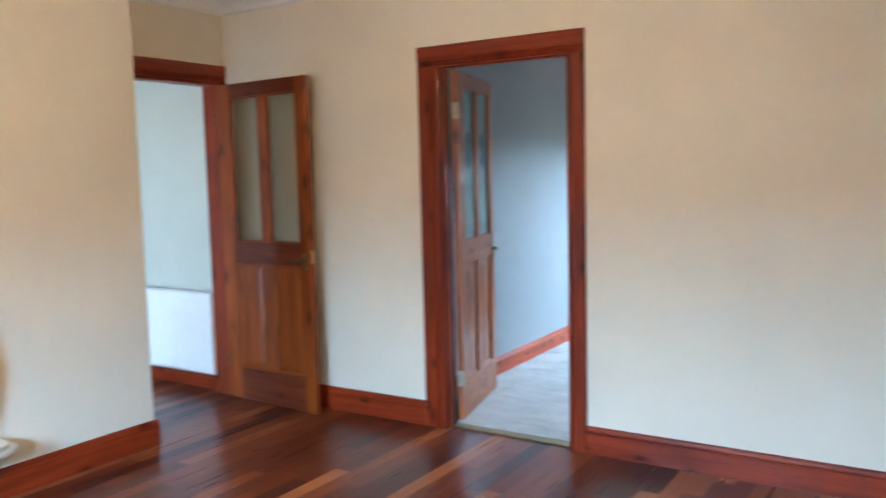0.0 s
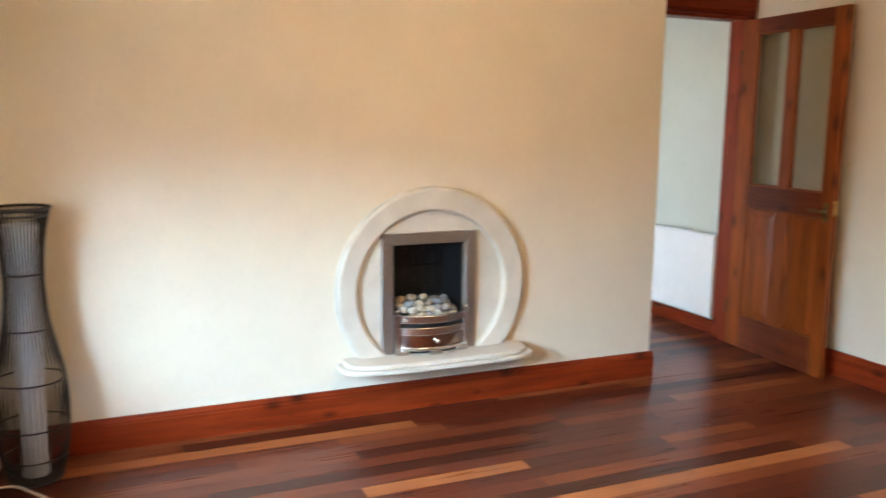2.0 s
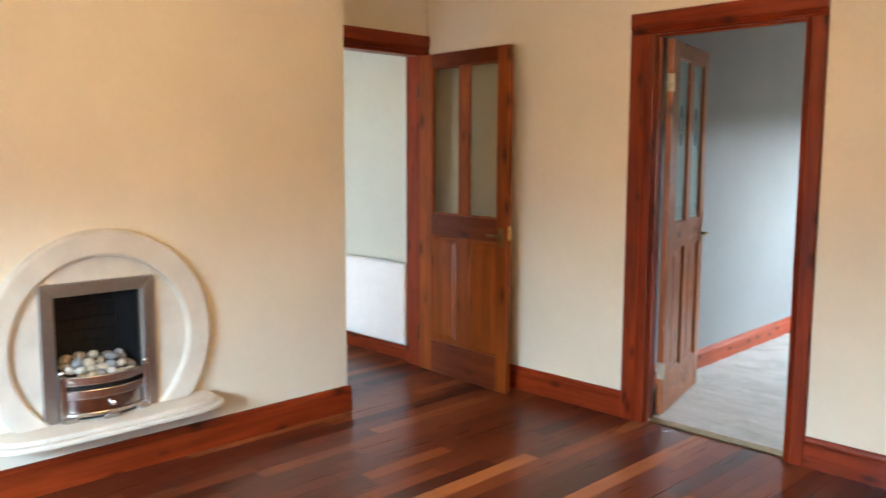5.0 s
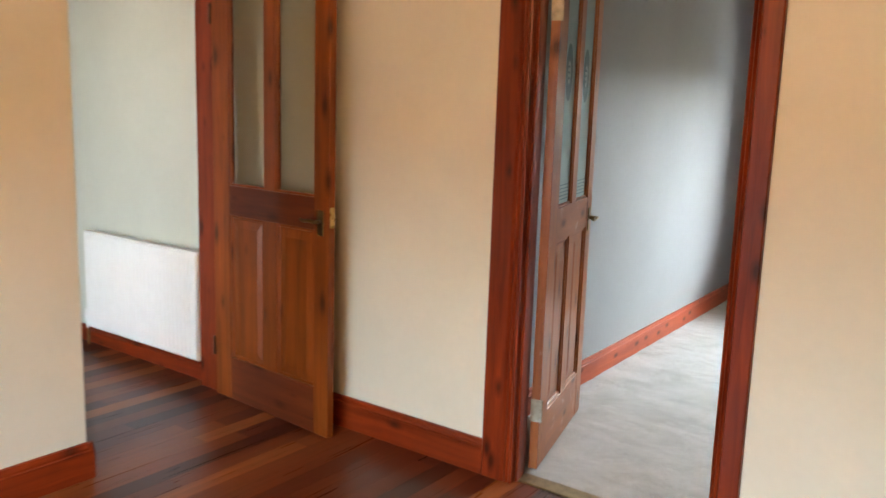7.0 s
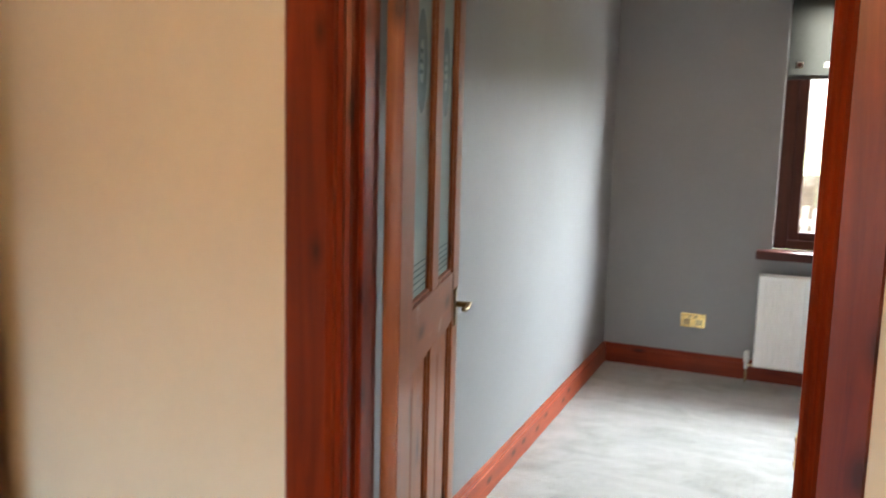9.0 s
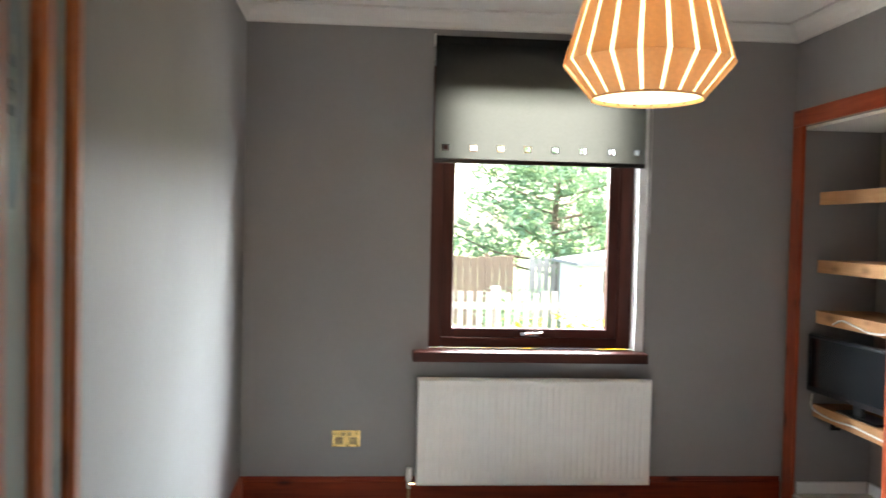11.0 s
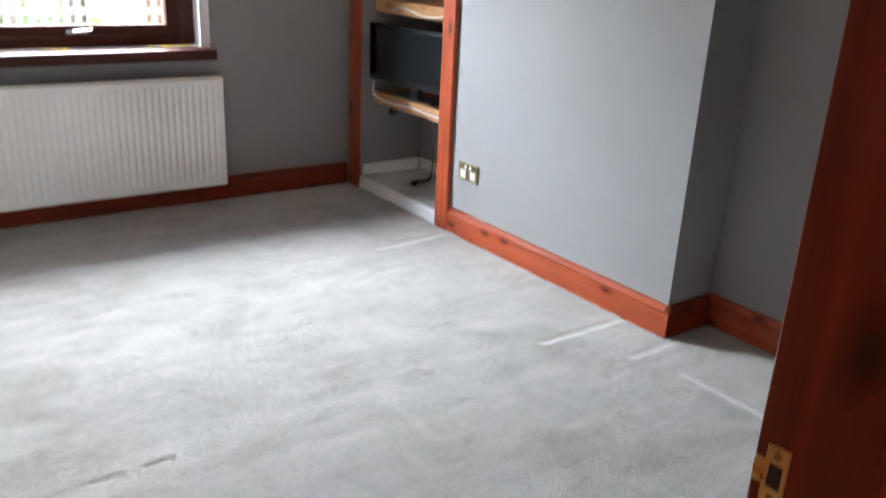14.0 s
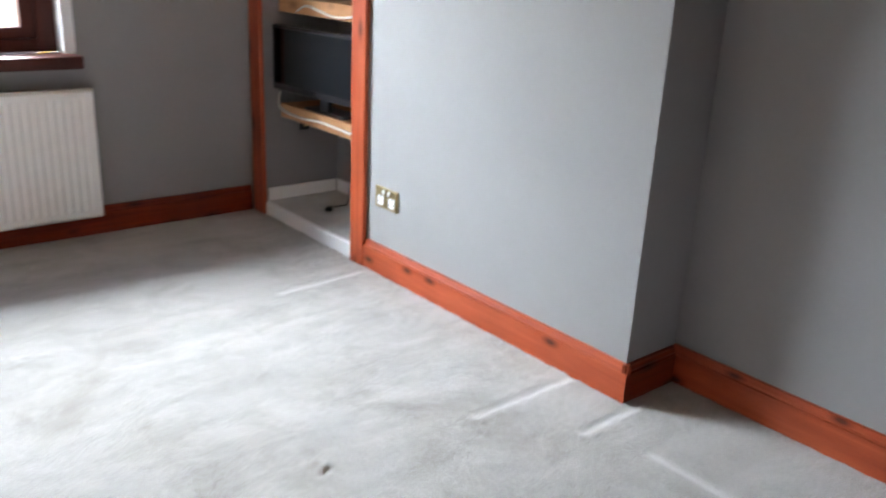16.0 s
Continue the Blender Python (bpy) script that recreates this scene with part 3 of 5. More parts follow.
part("jamb", soften(boxes(((RX - 0.12, D1Y0 - 0.028, 0), (RX - 0.001, D1Y0, DH + 0.02))), 0.002), PINE_Z, frame_1)
part("head", soften(boxes(((RX - 0.12, D1Y0 - 0.028, DH + 0.02), (RX - 0.001, D1Y1 + 0.028, DH + 0.048))), 0.002), PINE_Y, frame_1)


# ---- doors ----
def door(name, w, h, at, rz, label, across, upright, pane, handed):
    """Half-glazed panel door; hinged at x = 0, leaf along +x, faces along y."""
    d = thing(name, label, "door", at, rz, "structure")
    t, s, sl = 0.0175, 0.122, 0.092
    part("hinge_stile", soften(boxes(((0, -t, 0), (s, t, h))), 0.002), upright, d)
    part("lock_stile", soften(boxes(((w - sl, -t, 0), (w, t, h))), 0.002), upright, d)
    zs = ((0, 0.205), (0.885, 1.02), (h - 0.085, h))
    for nm, (z0, z1) in zip(("bottom_rail", "lock_rail", "top_rail"), zs):
        part(nm, soften(boxes(((s, -t + 0.001, z0), (w - sl, t - 0.001, z1))), 0.0015), across, d)
    mc = (s + w - sl) / 2
    m0, m1 = mc - 0.046, mc + 0.046
    part("muntin", soften(boxes(((m0, -t + 0.0015, 0.205), (m1, t - 0.0015, 0.885))), 0.0015), upright, d)
    part("muntin", soften(boxes(((m0 + 0.008, -t + 0.0015, 1.02), (m1 - 0.008, t - 0.0015, h - 0.085))), 0.0015), upright, d)
    for x0, x1 in ((s, m0), (m1, w - sl)):
        pb = boxes(((x0, -0.004, 0.205), (x1, 0.004, 0.885)))
        for side in (-1, 1):
            g = 0.055
            o = [(x0 + 0.022, 0.227), (x1 - 0.022, 0.227), (x1 - 0.022, 0.863), (x0 + 0.022, 0.863)]
            i = [(x0 + g, 0.205 + g), (x1 - g, 0.205 + g), (x1 - g, 0.885 - g), (x0 + g, 0.885 - g)]
            vo = [pb.verts.new((x, side * 0.004, z)) for x, z in o]
            vi = [pb.verts.new((x, side * 0.0095, z)) for x, z in i]
            for k in range(4):
                pb.faces.new([vo[k], vo[(k + 1) % 4], vi[(k + 1) % 4], vi[k]])
            pb.faces.new(vi)
        panel = part("panel", pb, upright, d)
        for a, b in (((x0, 0.205), (x0 + 0.014, 0.885)), ((x1 - 0.014, 0.205), (x1, 0.885)), ((x0 + 0.014, 0.205), (x1 - 0.014, 0.219)), ((x0 + 0.014, 0.871), (x1 - 0.014, 0.885))):
            part("moulding", soften(boxes(((a[0], -0.0115, a[1]), (b[0], 0.0115, b[1]))), 0.004), upright, panel)
    for x0, x1 in ((s, m0 + 0.008), (m1 - 0.008, w - sl)):
        g = part("pane", boxes(((x0 + 0.001, -0.002, 1.021), (x1 - 0.001, 0.002, h - 0.086))), pane, d, "glass pane")
        g.visible_shadow = False
        for a, b in (((x0, 1.02), (x0 + 0.01, h - 0.085)), ((x1 - 0.01, 1.02), (x1, h - 0.085)), ((x0 + 0.01, 1.02), (x1 - 0.01, 1.03)), ((x0 + 0.01, h - 0.095), (x1 - 0.01, h - 0.085))):
            part("bead", soften(boxes(((a[0], -0.0115, a[1]), (b[0], 0.0115, b[1]))), 0.003), upright, g)
        if pane is FROST:
            cx, cz = (x0 + x1) / 2, 1.54
            ring = bmesh.new()
            for r0, r1 in ((0.42, 1.0),):
                k = 28
                for i in range(k):
                    a0, a1 = 2 * math.pi * i / k, 2 * math.pi * (i + 1) / k
                    quad = [(r0, a0), (r1, a0), (r1, a1)] + ([(r0, a1)] if r0 else [])
                    for side in (-1, 1):
                        ring.faces.new([ring.verts.new((cx + 0.055 * r * math.cos(a), side * 0.0032, cz + 0.11 * r * math.sin(a))) for r, a in quad])
            part("etched_oval", ring, ETCH, g, "etched oval motif")
            for dz in (-0.022, 0.0, 0.022):
                part("etched_line", boxes(((cx - 0.012, -0.003, cz + dz - 0.004), (cx + 0.012, 0.003, cz + dz + 0.004))), ETCH, g)
            for i in range(5):
                z = 1.045 + 0.014 * i
                part("etched_line", boxes(((x0 + 0.022, -0.003, z), (x1 - 0.022, 0.003, z + 0.003))), ETCH, g)
    # lever handles on both faces
    for side in (-1, 1):
        hx, hz = w - 0.05, 0.925
        hp = part("handle_plate", soften(boxes(((hx - 0.019, side * t, hz - 0.06), (hx + 0.019, side * (t + 0.004), hz + 0.045))), 0.0015), DARK_BRASS, d, "dark brass lever handle plate")
        lever = tube([(hx, side * (t + 0.003), hz), (hx, side * (t + 0.035), hz)], 0.008, 10)
        tube(smooth_line([(hx + 0.006, side * (t + 0.04), hz), (hx - 0.03, side * (t + 0.042), hz + 0.003), (hx - 0.06, side * (t + 0.04), hz - 0.002), (hx - 0.085, side * (t + 0.036), hz + 0.004)], 4), 0.008, 8, lever, 0.006)
        part("lever", lever, DARK_BRASS, hp, "", True)
    lp = part("latch_plate", soften(boxes(((w - 0.0005, -0.012, 0.90), (w + 0.0025, 0.012, 0.985))), 0.0008), BRASS, d, "brass latch plate")
    part("latch", soften(boxes(((w + 0.002, -0.006, 0.935), (w + 0.012, 0.006, 0.955))), 0.002), BRASS, lp)
    for z in (0.24, h - 0.22):
        hg = boxes(((-0.003, -0.018 if handed > 0 else -0.022, z - 0.045), (0.0, 0.022 if handed > 0 else 0.018, z + 0.045)))
        metal = WORN_HINGE if pane is FROST else HINGE_DARK
        hinge = part("hinge", hg, metal, d, "butt hinge")
        part("knuckle", tube([(-0.003, handed * 0.025, z - 0.045), (-0.003, handed * 0.025, z + 0.045)], 0.0055, 10), metal, hinge)
    return d


door("door_1", 0.806, 2.005, (-1.622, -0.092, 0.006), -4.2, "half-glazed red-brown pine door standing open against the wall", LEAF_X, LEAF_Z, SHADED_PANE, -1)
door("door_2", 0.735, 1.975, (0.012, 0.126, 0.016), 104.3, "half-glazed pale pine door with frosted panes, open", PALE_X, PALE_Z, FROST, -1)


# ---- windows ----
def window(name, x0, x1, z0, z1, y, face, label):
    """Dark hardwood casement set back in the opening. face: +1 when the room lies towards +y."""
    wdw = thing(name, label, "window", kind="structure")
    f = face

    def bar(nm, a, b, mat, parent=wdw, w=0.004, lab=""):
        return part(nm, soften(boxes((a, b)), w), mat, parent, lab)
    yo, yi = y - f * 0.05, y
    bar("frame", (x0, yo, z0), (x0 + 0.075, yi, z1), MAHOG_Z)
    bar("frame", (x1 - 0.075, yo, z0), (x1, yi, z1), MAHOG_Z)
    bar("frame", (x0 + 0.075, yo, z0), (x1 - 0.075, yi, z0 + 0.055), MAHOG_X)
    bar("frame", (x0 + 0.075, yo, z1 - 0.09), (x1 - 0.075, yi, z1), MAHOG_X)
    a0, a1, c0, c1 = x0 + 0.075, x1 - 0.075, z0 + 0.055, z1 - 0.09
    ys0, ys1 = y - f * 0.055, y - f * 0.012
    bar("sash", (a0, ys0, c0), (a0 + 0.058, ys1, c1), MAHOG_Z)
    bar("sash", (a1 - 0.058, ys0, c0), (a1, ys1, c1), MAHOG_Z)
    bar("sash", (a0 + 0.058, ys0, c0), (a1 - 0.058, ys1, c0 + 0.048), MAHOG_X)
    bar("sash", (a0 + 0.058, ys0, c1 - 0.05), (a1 - 0.058, ys1, c1), MAHOG_X)
    g = part("pane", boxes(((a0 + 0.058, y - f * 0.036, c0 + 0.048), (a1 - 0.058, y - f * 0.030, c1 - 0.05))), PANE, wdw, "clear window pane")
    g.visible_shadow = False
    mid = (a0 + a1) / 2
    hb = part("catch", soften(boxes(((mid - 0.05, y - f * 0.012, c0 + 0.008), (mid + 0.05, y - f * 0.004, c0 + 0.028))), 0.002), CHROME, wdw, "chrome window catch")
    part("catch_lever", tube([(mid - 0.02, y - f * 0.004, c0 + 0.02), (mid - 0.02, y + f * 0.02, c0 + 0.022), (mid + 0.06, y + f * 0.026, c0 + 0.03)], 0.006, 8), CHROME, hb)
    return wdw


win_2 = window("window_2", 0.545, 1.652, 0.795, 2.295, 3.972, -1, "dark mahogany framed window with a single clear pane")
part("window_sill", soften(boxes(((0.462, WY2 - 0.088, 0.742), (1.70, 3.972, 0.795))), 0.008, 2), MAHOG_X, win_2, "dark varnished window board")
part("reveal", boxes(((1.652, WY2 + 0.004, 0.797), (1.698, WY2 + 0.14, W2Z1))), REVEAL, win_2, "white painted reveal strip")
win_1 = window("window_1", W1X0 + 0.012, W1X1 - 0.012, W1Z0, W1Z1 - 0.012, WY1 - 0.09, 1, "dark mahogany framed front window")
part("window_sill", soften(boxes(((-0.345, WY1 - 0.16, W1Z0 - 0.04), (1.78, WY1 + 0.045, W1Z0 + 0.002))), 0.007, 2), SILL_X, win_1, "dark red varnished window board with paint specks")
part("reveal", boxes(((W1X0, WY1 - 0.087, W1Z0 + 0.003), (W1X0 + 0.011, WY1 - 0.002, W1Z1))), REVEAL, win_1, "white painted reveal")
part("reveal", boxes(((W1X1 - 0.011, WY1 - 0.087, W1Z0 + 0.003), (W1X1, WY1 - 0.002, W1Z1))), REVEAL, win_1, "white painted reveal")
part("reveal", boxes(((W1X0 + 0.011, WY1 - 0.087, W1Z1 - 0.011), (W1X1 - 0.011, WY1 - 0.002, W1Z1))), REVEAL, win_1, "white painted reveal")


def roller_blind(name, x0, x1, z0, z1, y, eyelets, label, cord_x, cord_z, face, fabric):
    bl = thing(name, label, "roller blind")
    fm = bmesh.new()
    half = 0.012
    holes = eyelets[0] if eyelets else ()
    gx = sorted([x0, x1] + [v for e in holes for v in (e - half, e + half)])
    gz = [z0 + 0.02] + ([eyelets[1] - half, eyelets[1] + half] if eyelets else []) + [z1]
    gv = [[fm.verts.new((x, y, z)) for x in gx] for z in gz]
    for r in range(len(gz) - 1):
        for c in range(len(gx) - 1):
            if not (r == 1 and c % 2 == 1):
                fm.faces.new([gv[r][c], gv[r][c + 1], gv[r + 1][c + 1], gv[r + 1][c]])
    fab = part("fabric", fm, fabric, bl, "black blind fabric")
    if eyelets:
        for e in eyelets[0]:
            h, z, w = 0.012, eyelets[1], 0.005
            part("eyelet", boxes(((e - h - w, y - 0.003, z - h - w), (e + h + w, y + 0.003, z - h)), ((e - h - w, y - 0.003, z + h), (e + h + w, y + 0.003, z + h + w)),
                                 ((e - h - w, y - 0.003, z - h), (e - h, y + 0.003, z + h)), ((e + h, y - 0.003, z - h), (e + h + w, y + 0.003, z + h))), CHROME, fab, "square chrome eyelet")
    part("bottom_bar", soften(boxes(((x0, y - 0.006, z0), (x1, y + 0.006, z0 + 0.024))), 0.003), BLACK, bl)
    part("roller", tube([(x0, y, z1 + 0.008), (x1, y, z1 + 0.008)], 0.02, 16), fabric, bl)
    for x in (x0 - 0.012, x1 + 0.002):
        part("bracket", soften(boxes(((x, y - 0.02, z1 - 0.025), (x + 0.01, y + 0.02, z1 + 0.035))), 0.002), PLASTIC, bl, "white plastic bracket")
    n_b = int((z1 - cord_z) / 0.006)
    for dx in (0.0, 0.018):
        bead = bmesh.new()
        for i in range(0, n_b):
            z = z1 - i * 0.006
            r = 0.0026
            v = [bead.verts.new(p) for p in ((cord_x + dx, y + face * 0.03, z - r), (cord_x + dx + r, y + face * 0.03, z), (cord_x + dx, y + face * 0.03 + r, z), (cord_x + dx - r, y + face * 0.03, z), (cord_x + dx, y + face * 0.03 - r, z), (cord_x + dx, y + face * 0.03, z + r))]
            for a, b in ((1, 2), (2, 3), (3, 4), (4, 1)):
                bead.faces.new([v[0], v[b], v[a]])
                bead.faces.new([v[5], v[a], v[b]])
        part("bead_chain", bead, DULL_BRASS if face > 0 else PLASTIC, bl)
    return bl


roller_blind("roller_blind", 0.553, 1.672, 1.772, 2.40, WY2 - 0.02, ((0.612, 0.756, 0.899, 1.042, 1.188, 1.335, 1.488, 1.626), 1.853),
             "black translucent roller blind with chrome eyelets, half lowered", 1.678, 1.42, -1, BLIND)
roller_blind("roller_blind", W1X0 + 0.09, W1X1 - 0.09, 1.33, 2.2, WY1 - 0.082, ([W1X0 + 0.17 + 0.163 * i for i in range(11)], 1.42), "black roller blind with chrome eyelets half lowered over the front window", W1X0 + 0.03, 0.86, 1, BLIND_FRONT)


# ---- carpet ----
def carpet():
    x0, x1, y0, y1, step = LX2 - 0.02, RX2, 0.092, WY2, 0.009
    nx, ny = int((x1 - x0) / step), int((y1 - y0) / step)
    xs, ys = np.meshgrid(np.linspace(x0, x1, nx), np.linspace(y0, y1, ny))
    z = np.zeros_like(xs)
    crushed = np.zeros_like(xs)

    def along(ax, ay, bx, by):
        dx, dy = bx - ax, by - ay
        t = np.clip(((xs - ax) * dx + (ys - ay) * dy) / (dx * dx + dy * dy), 0, 1)
        return np.hypot(xs - ax - t * dx, ys - ay - t * dy)
    # dents left by furniture
    for seg in ((2.055, 2.813, 2.44, 2.838), (2.075, 1.704, 2.48, 1.705), (2.264, 1.46, 2.51, 1.467), (2.33, 1.282, 2.33, 0.74)):
        d = along(*seg)
        k = np.exp(-(d / 0.016) ** 2)
        crushed = np.maximum(crushed, k * 0.55)
        z -= 0.005 * k
        z += 0.002 * np.exp(-((d - 0.03) / 0.012) ** 2)
    # small puckers
    for seg in ((0.526, 1.69, 0.60, 1.692), (0.66, 1.694, 0.729, 1.697), (1.12, 2.763, 1.14, 2.765), (1.56, 1.715, 1.60, 1.728), (1.55, 1.75, 1.57, 1.752)):
        d = along(*seg)
        z -= (0.007 if seg[0] < 0.7 else 0.0035) * np.exp(-(d / 0.0075) ** 2)
        z += 0.003 * np.exp(-((d - 0.017) / 0.010) ** 2)
    # slack rolls running across the room
    z += 0.0016 * np.sin(ys * 23 + 1.1 * np.sin(xs * 2.3) + xs * 2.5) * (0.5 + 0.5 * np.sin(xs * 1.7 + ys * 0.9))
    z += 0.0007 * np.sin(ys * 61 + 2.0 * np.sin(xs * 3.1 + 1.0) + xs * 5.0)
    z += np.random.default_rng(4).normal(0, 0.0007, z.shape)
    z = np.maximum(z, -0.012) + 0.004
    me = bpy.data.meshes.new("carpet")
    idx = np.arange(nx * ny).reshape(ny, nx)
    faces = np.stack([idx[:-1, :-1], idx[:-1, 1:], idx[1:, 1:], idx[1:, :-1]], -1).reshape(-1, 4)
    me.from_pydata(np.stack([xs, ys, z], -1).reshape(-1, 3).tolist(), [], faces.tolist())
    at = me.attributes.new("crushed", 'FLOAT', 'POINT')
    at.data.foreach_set("value", crushed.ravel().astype(np.float32))
    for poly in me.polygons:
        poly.use_smooth = True
    me.materials.append(CARPET)
    tagged(new("floor_carpet", me), "pale grey pile carpet with furniture dents", "carpet", kind="structure")


carpet()
solid("floor_slab", boxes(((LX2 - 0.1, 0.05, -0.12), (3.2, WY2 + 0.3, -0.012))), SUBFLOOR, "base under the carpet", "floor")


# ---- fireplace ----
def arc_points(r, z_cut, k, cy=FY, cz=FZ):
    a0 = math.asin((z_cut - cz) / r)
    lo, hi = math.pi - a0, a0
    return [(cy + r * math.cos(lo + (hi - lo) * i / k), cz + r * math.sin(lo + (hi - lo) * i / k)) for i in range(k + 1)]


def fireplace():
    fp = thing("fireplace_surround", "circular cream stone fireplace surround on the wall", "fireplace")
    k, zc = 64, 0.292
    out, inn = arc_points(0.489, zc, k, -2.315, 0.599), arc_points(0.380, zc, k, -2.324, 0.594)
    prof = [(0.0, 0.0), (0.0, 0.036), (0.05, 0.046), (0.12, 0.05), (0.86, 0.05), (0.95, 0.044), (1.0, 0.032), (1.0, 0.0)]
    bm = bmesh.new()
    rows = [[bm.verts.new((BX + d, i[0] + (o[0] - i[0]) * u, i[1] + (o[1] - i[1]) * u)) for u, d in prof] for o, i in zip(out, inn)]
    for a, b in zip(rows, rows[1:]):
        for j in range(len(prof)):
            bm.faces.new([a[j], b[j], b[(j + 1) % len(prof)], a[(j + 1) % len(prof)]])
    bm.faces.new(rows[0])
    bm.faces.new(rows[-1][::-1])
    part("ring", bm, STONE, fp, "cream stone ring")
    # flat panel between the ring and the fire
    q = [(FO0, zc + (FO_T - zc) * i / 20) for i in range(20)] + [(FO0 + (FO1 - FO0) * i / 24, FO_T) for i in range(24)] + [(FO1, FO_T + (zc - FO_T) * i / 20) for i in range(21)]
    arc = arc_points(0.386, zc, 64, -2.324, 0.594)
    bm = bmesh.new()
    layers = [[bm.verts.new((BX + d, y, z)) for y, z in pts] for pts, d in ((q, 0.001), (q, 0.018), (arc, 0.018), (arc, 0.001))]
    for a, b in zip(layers, layers[1:]):
        for i in range(len(a) - 1):
            bm.faces.new([a[i], a[i + 1], b[i + 1], b[i]])
    part("back_panel", bm, STONE, fp, "flat stone panel inside the ring")

    hearth = thing("hearth", "cream stone hearth shelf with stepped curved front", "hearth")

    def slab(y0, y1, depth, z0, z1, cut):
        pts = [(BX + 0.001, y0 + cut * 0.2)]
        n = 36
        for i in range(n + 1):
            a = math.pi * i / n
            y = (y0 + y1) / 2 - (y1 - y0) / 2 * math.copysign(abs(math.cos(a)) ** 0.55, math.cos(a))
            pts.append((BX + 0.03 + (depth - 0.03) * math.sin(a) ** 0.42, y))
        pts += [(BX + 0.001, y1 - cut * 0.2)]
        return soften(prism(pts, 2, z0, z1), 0.006, 2)
    part("upper_slab", slab(-2.775, -1.845, 0.195, 0.270, 0.291, 0.075), STONE, hearth)
    part("lower_slab", slab(-2.80, -1.815, 0.216, 0.248, 0.270, 0.08), STONE, hearth)

    fire = thing("gas_fire", "inset gas fire with steel trim, chrome fret and pebbles", "gas fire")
    x0, x1 = BX + 0.019, BX + 0.042
    yl, yr, zt, w = -2.582, -2.098, 0.873, 0.056
    for nm, pts in (("trim", [(yl, zc), (yl + w, zc), (yl + w, zt - w), (yl, zt)]), ("trim", [(yr, zc), (yr, zt), (yr - w, zt - w), (yr - w, zc)]),
                    ("trim", [(yl, zt), (yl + w, zt - w), (yr - w, zt - w), (yr, zt)])):
        part(nm, soften(prism(pts, 0, x0, x1), 0.0025), STEEL, fire, "brushed steel trim")
    a, b, g = FO0 + 0.004, FO1 - 0.004, 0.214
    part("firebox", boxes(((BX - g, a, FO_B + 0.004), (BX - g + 0.008, b, FO_T - 0.004)), ((BX - g + 0.008, a, FO_B + 0.004), (BX + 0.018, a + 0.008, FO_T - 0.004)),
                          ((BX - g + 0.008, b - 0.008, FO_B + 0.004), (BX + 0.018, b, FO_T - 0.004)), ((BX - g + 0.008, a + 0.008, FO_T - 0.014), (BX + 0.018, b - 0.008, FO_T - 0.004)),
                          ((BX - g + 0.008, a + 0.008, FO_B + 0.004), (BX + 0.018, b - 0.008, FO_B + 0.012))), SOOT, fire, "black firebox lining")
    bricks = bmesh.new()
    for r in range(6):
        z = 0.46 + r * 0.055
        off = 0.05 if r % 2 else 0.0
        for c in range(4):
            y = a + 0.012 + off + c * 0.1
            if y + 0.092 < b - 0.01:
                box(bricks, (BX - g + 0.007, y, z), (BX - g + 0.013, y + 0.092, z + 0.048))
    part("brick_pattern_plate", soften(bricks, 0.003), SOOT, fire)
    # fuel bed and pebbles
    part("fuel_bed", soften(prism([(BX - 0.18, FO_B + 0.014), (BX + 0.03, FO_B + 0.014), (BX + 0.03, 0.44), (BX - 0.18, 0.50)], 1, a + 0.012, b - 0.012), 0.008), SOOT, fire)
    rng = random.Random(5)
    shapes = []
    for s in range(5):
        bm = bmesh.new()
        bmesh.ops.create_icosphere(bm, subdivisions=3, radius=1)
        sc = (rng.uniform(0.85, 1.1), rng.uniform(0.95, 1.35), rng.uniform(0.72, 0.95))
        for v in bm.verts:
            n3 = noise.noise(v.co * 0.9 + Vector((s * 7, 0, 0)))
            v.co = Vector((v.co.x * sc[0], v.co.y * sc[1], v.co.z * sc[2])) * (1 + 0.12 * n3)
        shapes.append(mesh_of("pebble", bm, PEBBLE, True))
    spots = []
    for row, (x, z, cnt) in enumerate(((0.046, 0.466, 7), (0.010, 0.490, 7), (-0.030, 0.512, 6), (-0.078, 0.522, 5))):
        for i in range(cnt):
            u = (i + 0.5 + (0.25 if row % 2 else 0)) / (cnt + 0.2)
            bow = 0.02 * (1 - (2 * u - 1) ** 2)
            spots.append((BX + x + bow + rng.uniform(-0.006, 0.006), a + 0.035 + (b - a - 0.07) * min(u, 0.98), z + 0.010 * (1 - (2 * u - 1) ** 2) + rng.uniform(-0.006, 0.006)))
    for i, sp in enumerate(spots):
        pb = new("pebble", shapes[i % 5])
        pb.parent = fire
        s = rng.uniform(0.0175, 0.0235)
        pb.matrix_basis = pose(*sp, rng.uniform(-25, 25), rng.uniform(-40, 40), rng.uniform(-50, 50)) @ Matrix.Diagonal((s, s, s, 1))

    # chrome fret
    f0, f1 = -2.505, -2.163
    fm = (f0 + f1) / 2
    fret = part("fret", bmesh_bow(f0, f1, 0.446, 0.482, 0.02), SATIN, fire, "polished chrome fret")
    part("fret_bar", bmesh_bow(f0, f1, 0.388, 0.425, 0.016), SATIN, fret)
    # Black plate behind the bars, painted in for the shade of the slots.
    part("fret_slot_shade", bmesh_bow(f0, f1, 0.294, 0.45, 0.008, -0.03), SOOT, fret)
    part("drawer", bmesh_bow(f0 + 0.005, f1 - 0.005, 0.326, 0.388, 0.012, -0.006), DARK_CHROME, fret, "dark chrome ash drawer")
    part("fret_foot", bmesh_bow(f0, f1, 0.312, 0.328, 0.014), SATIN, fret)
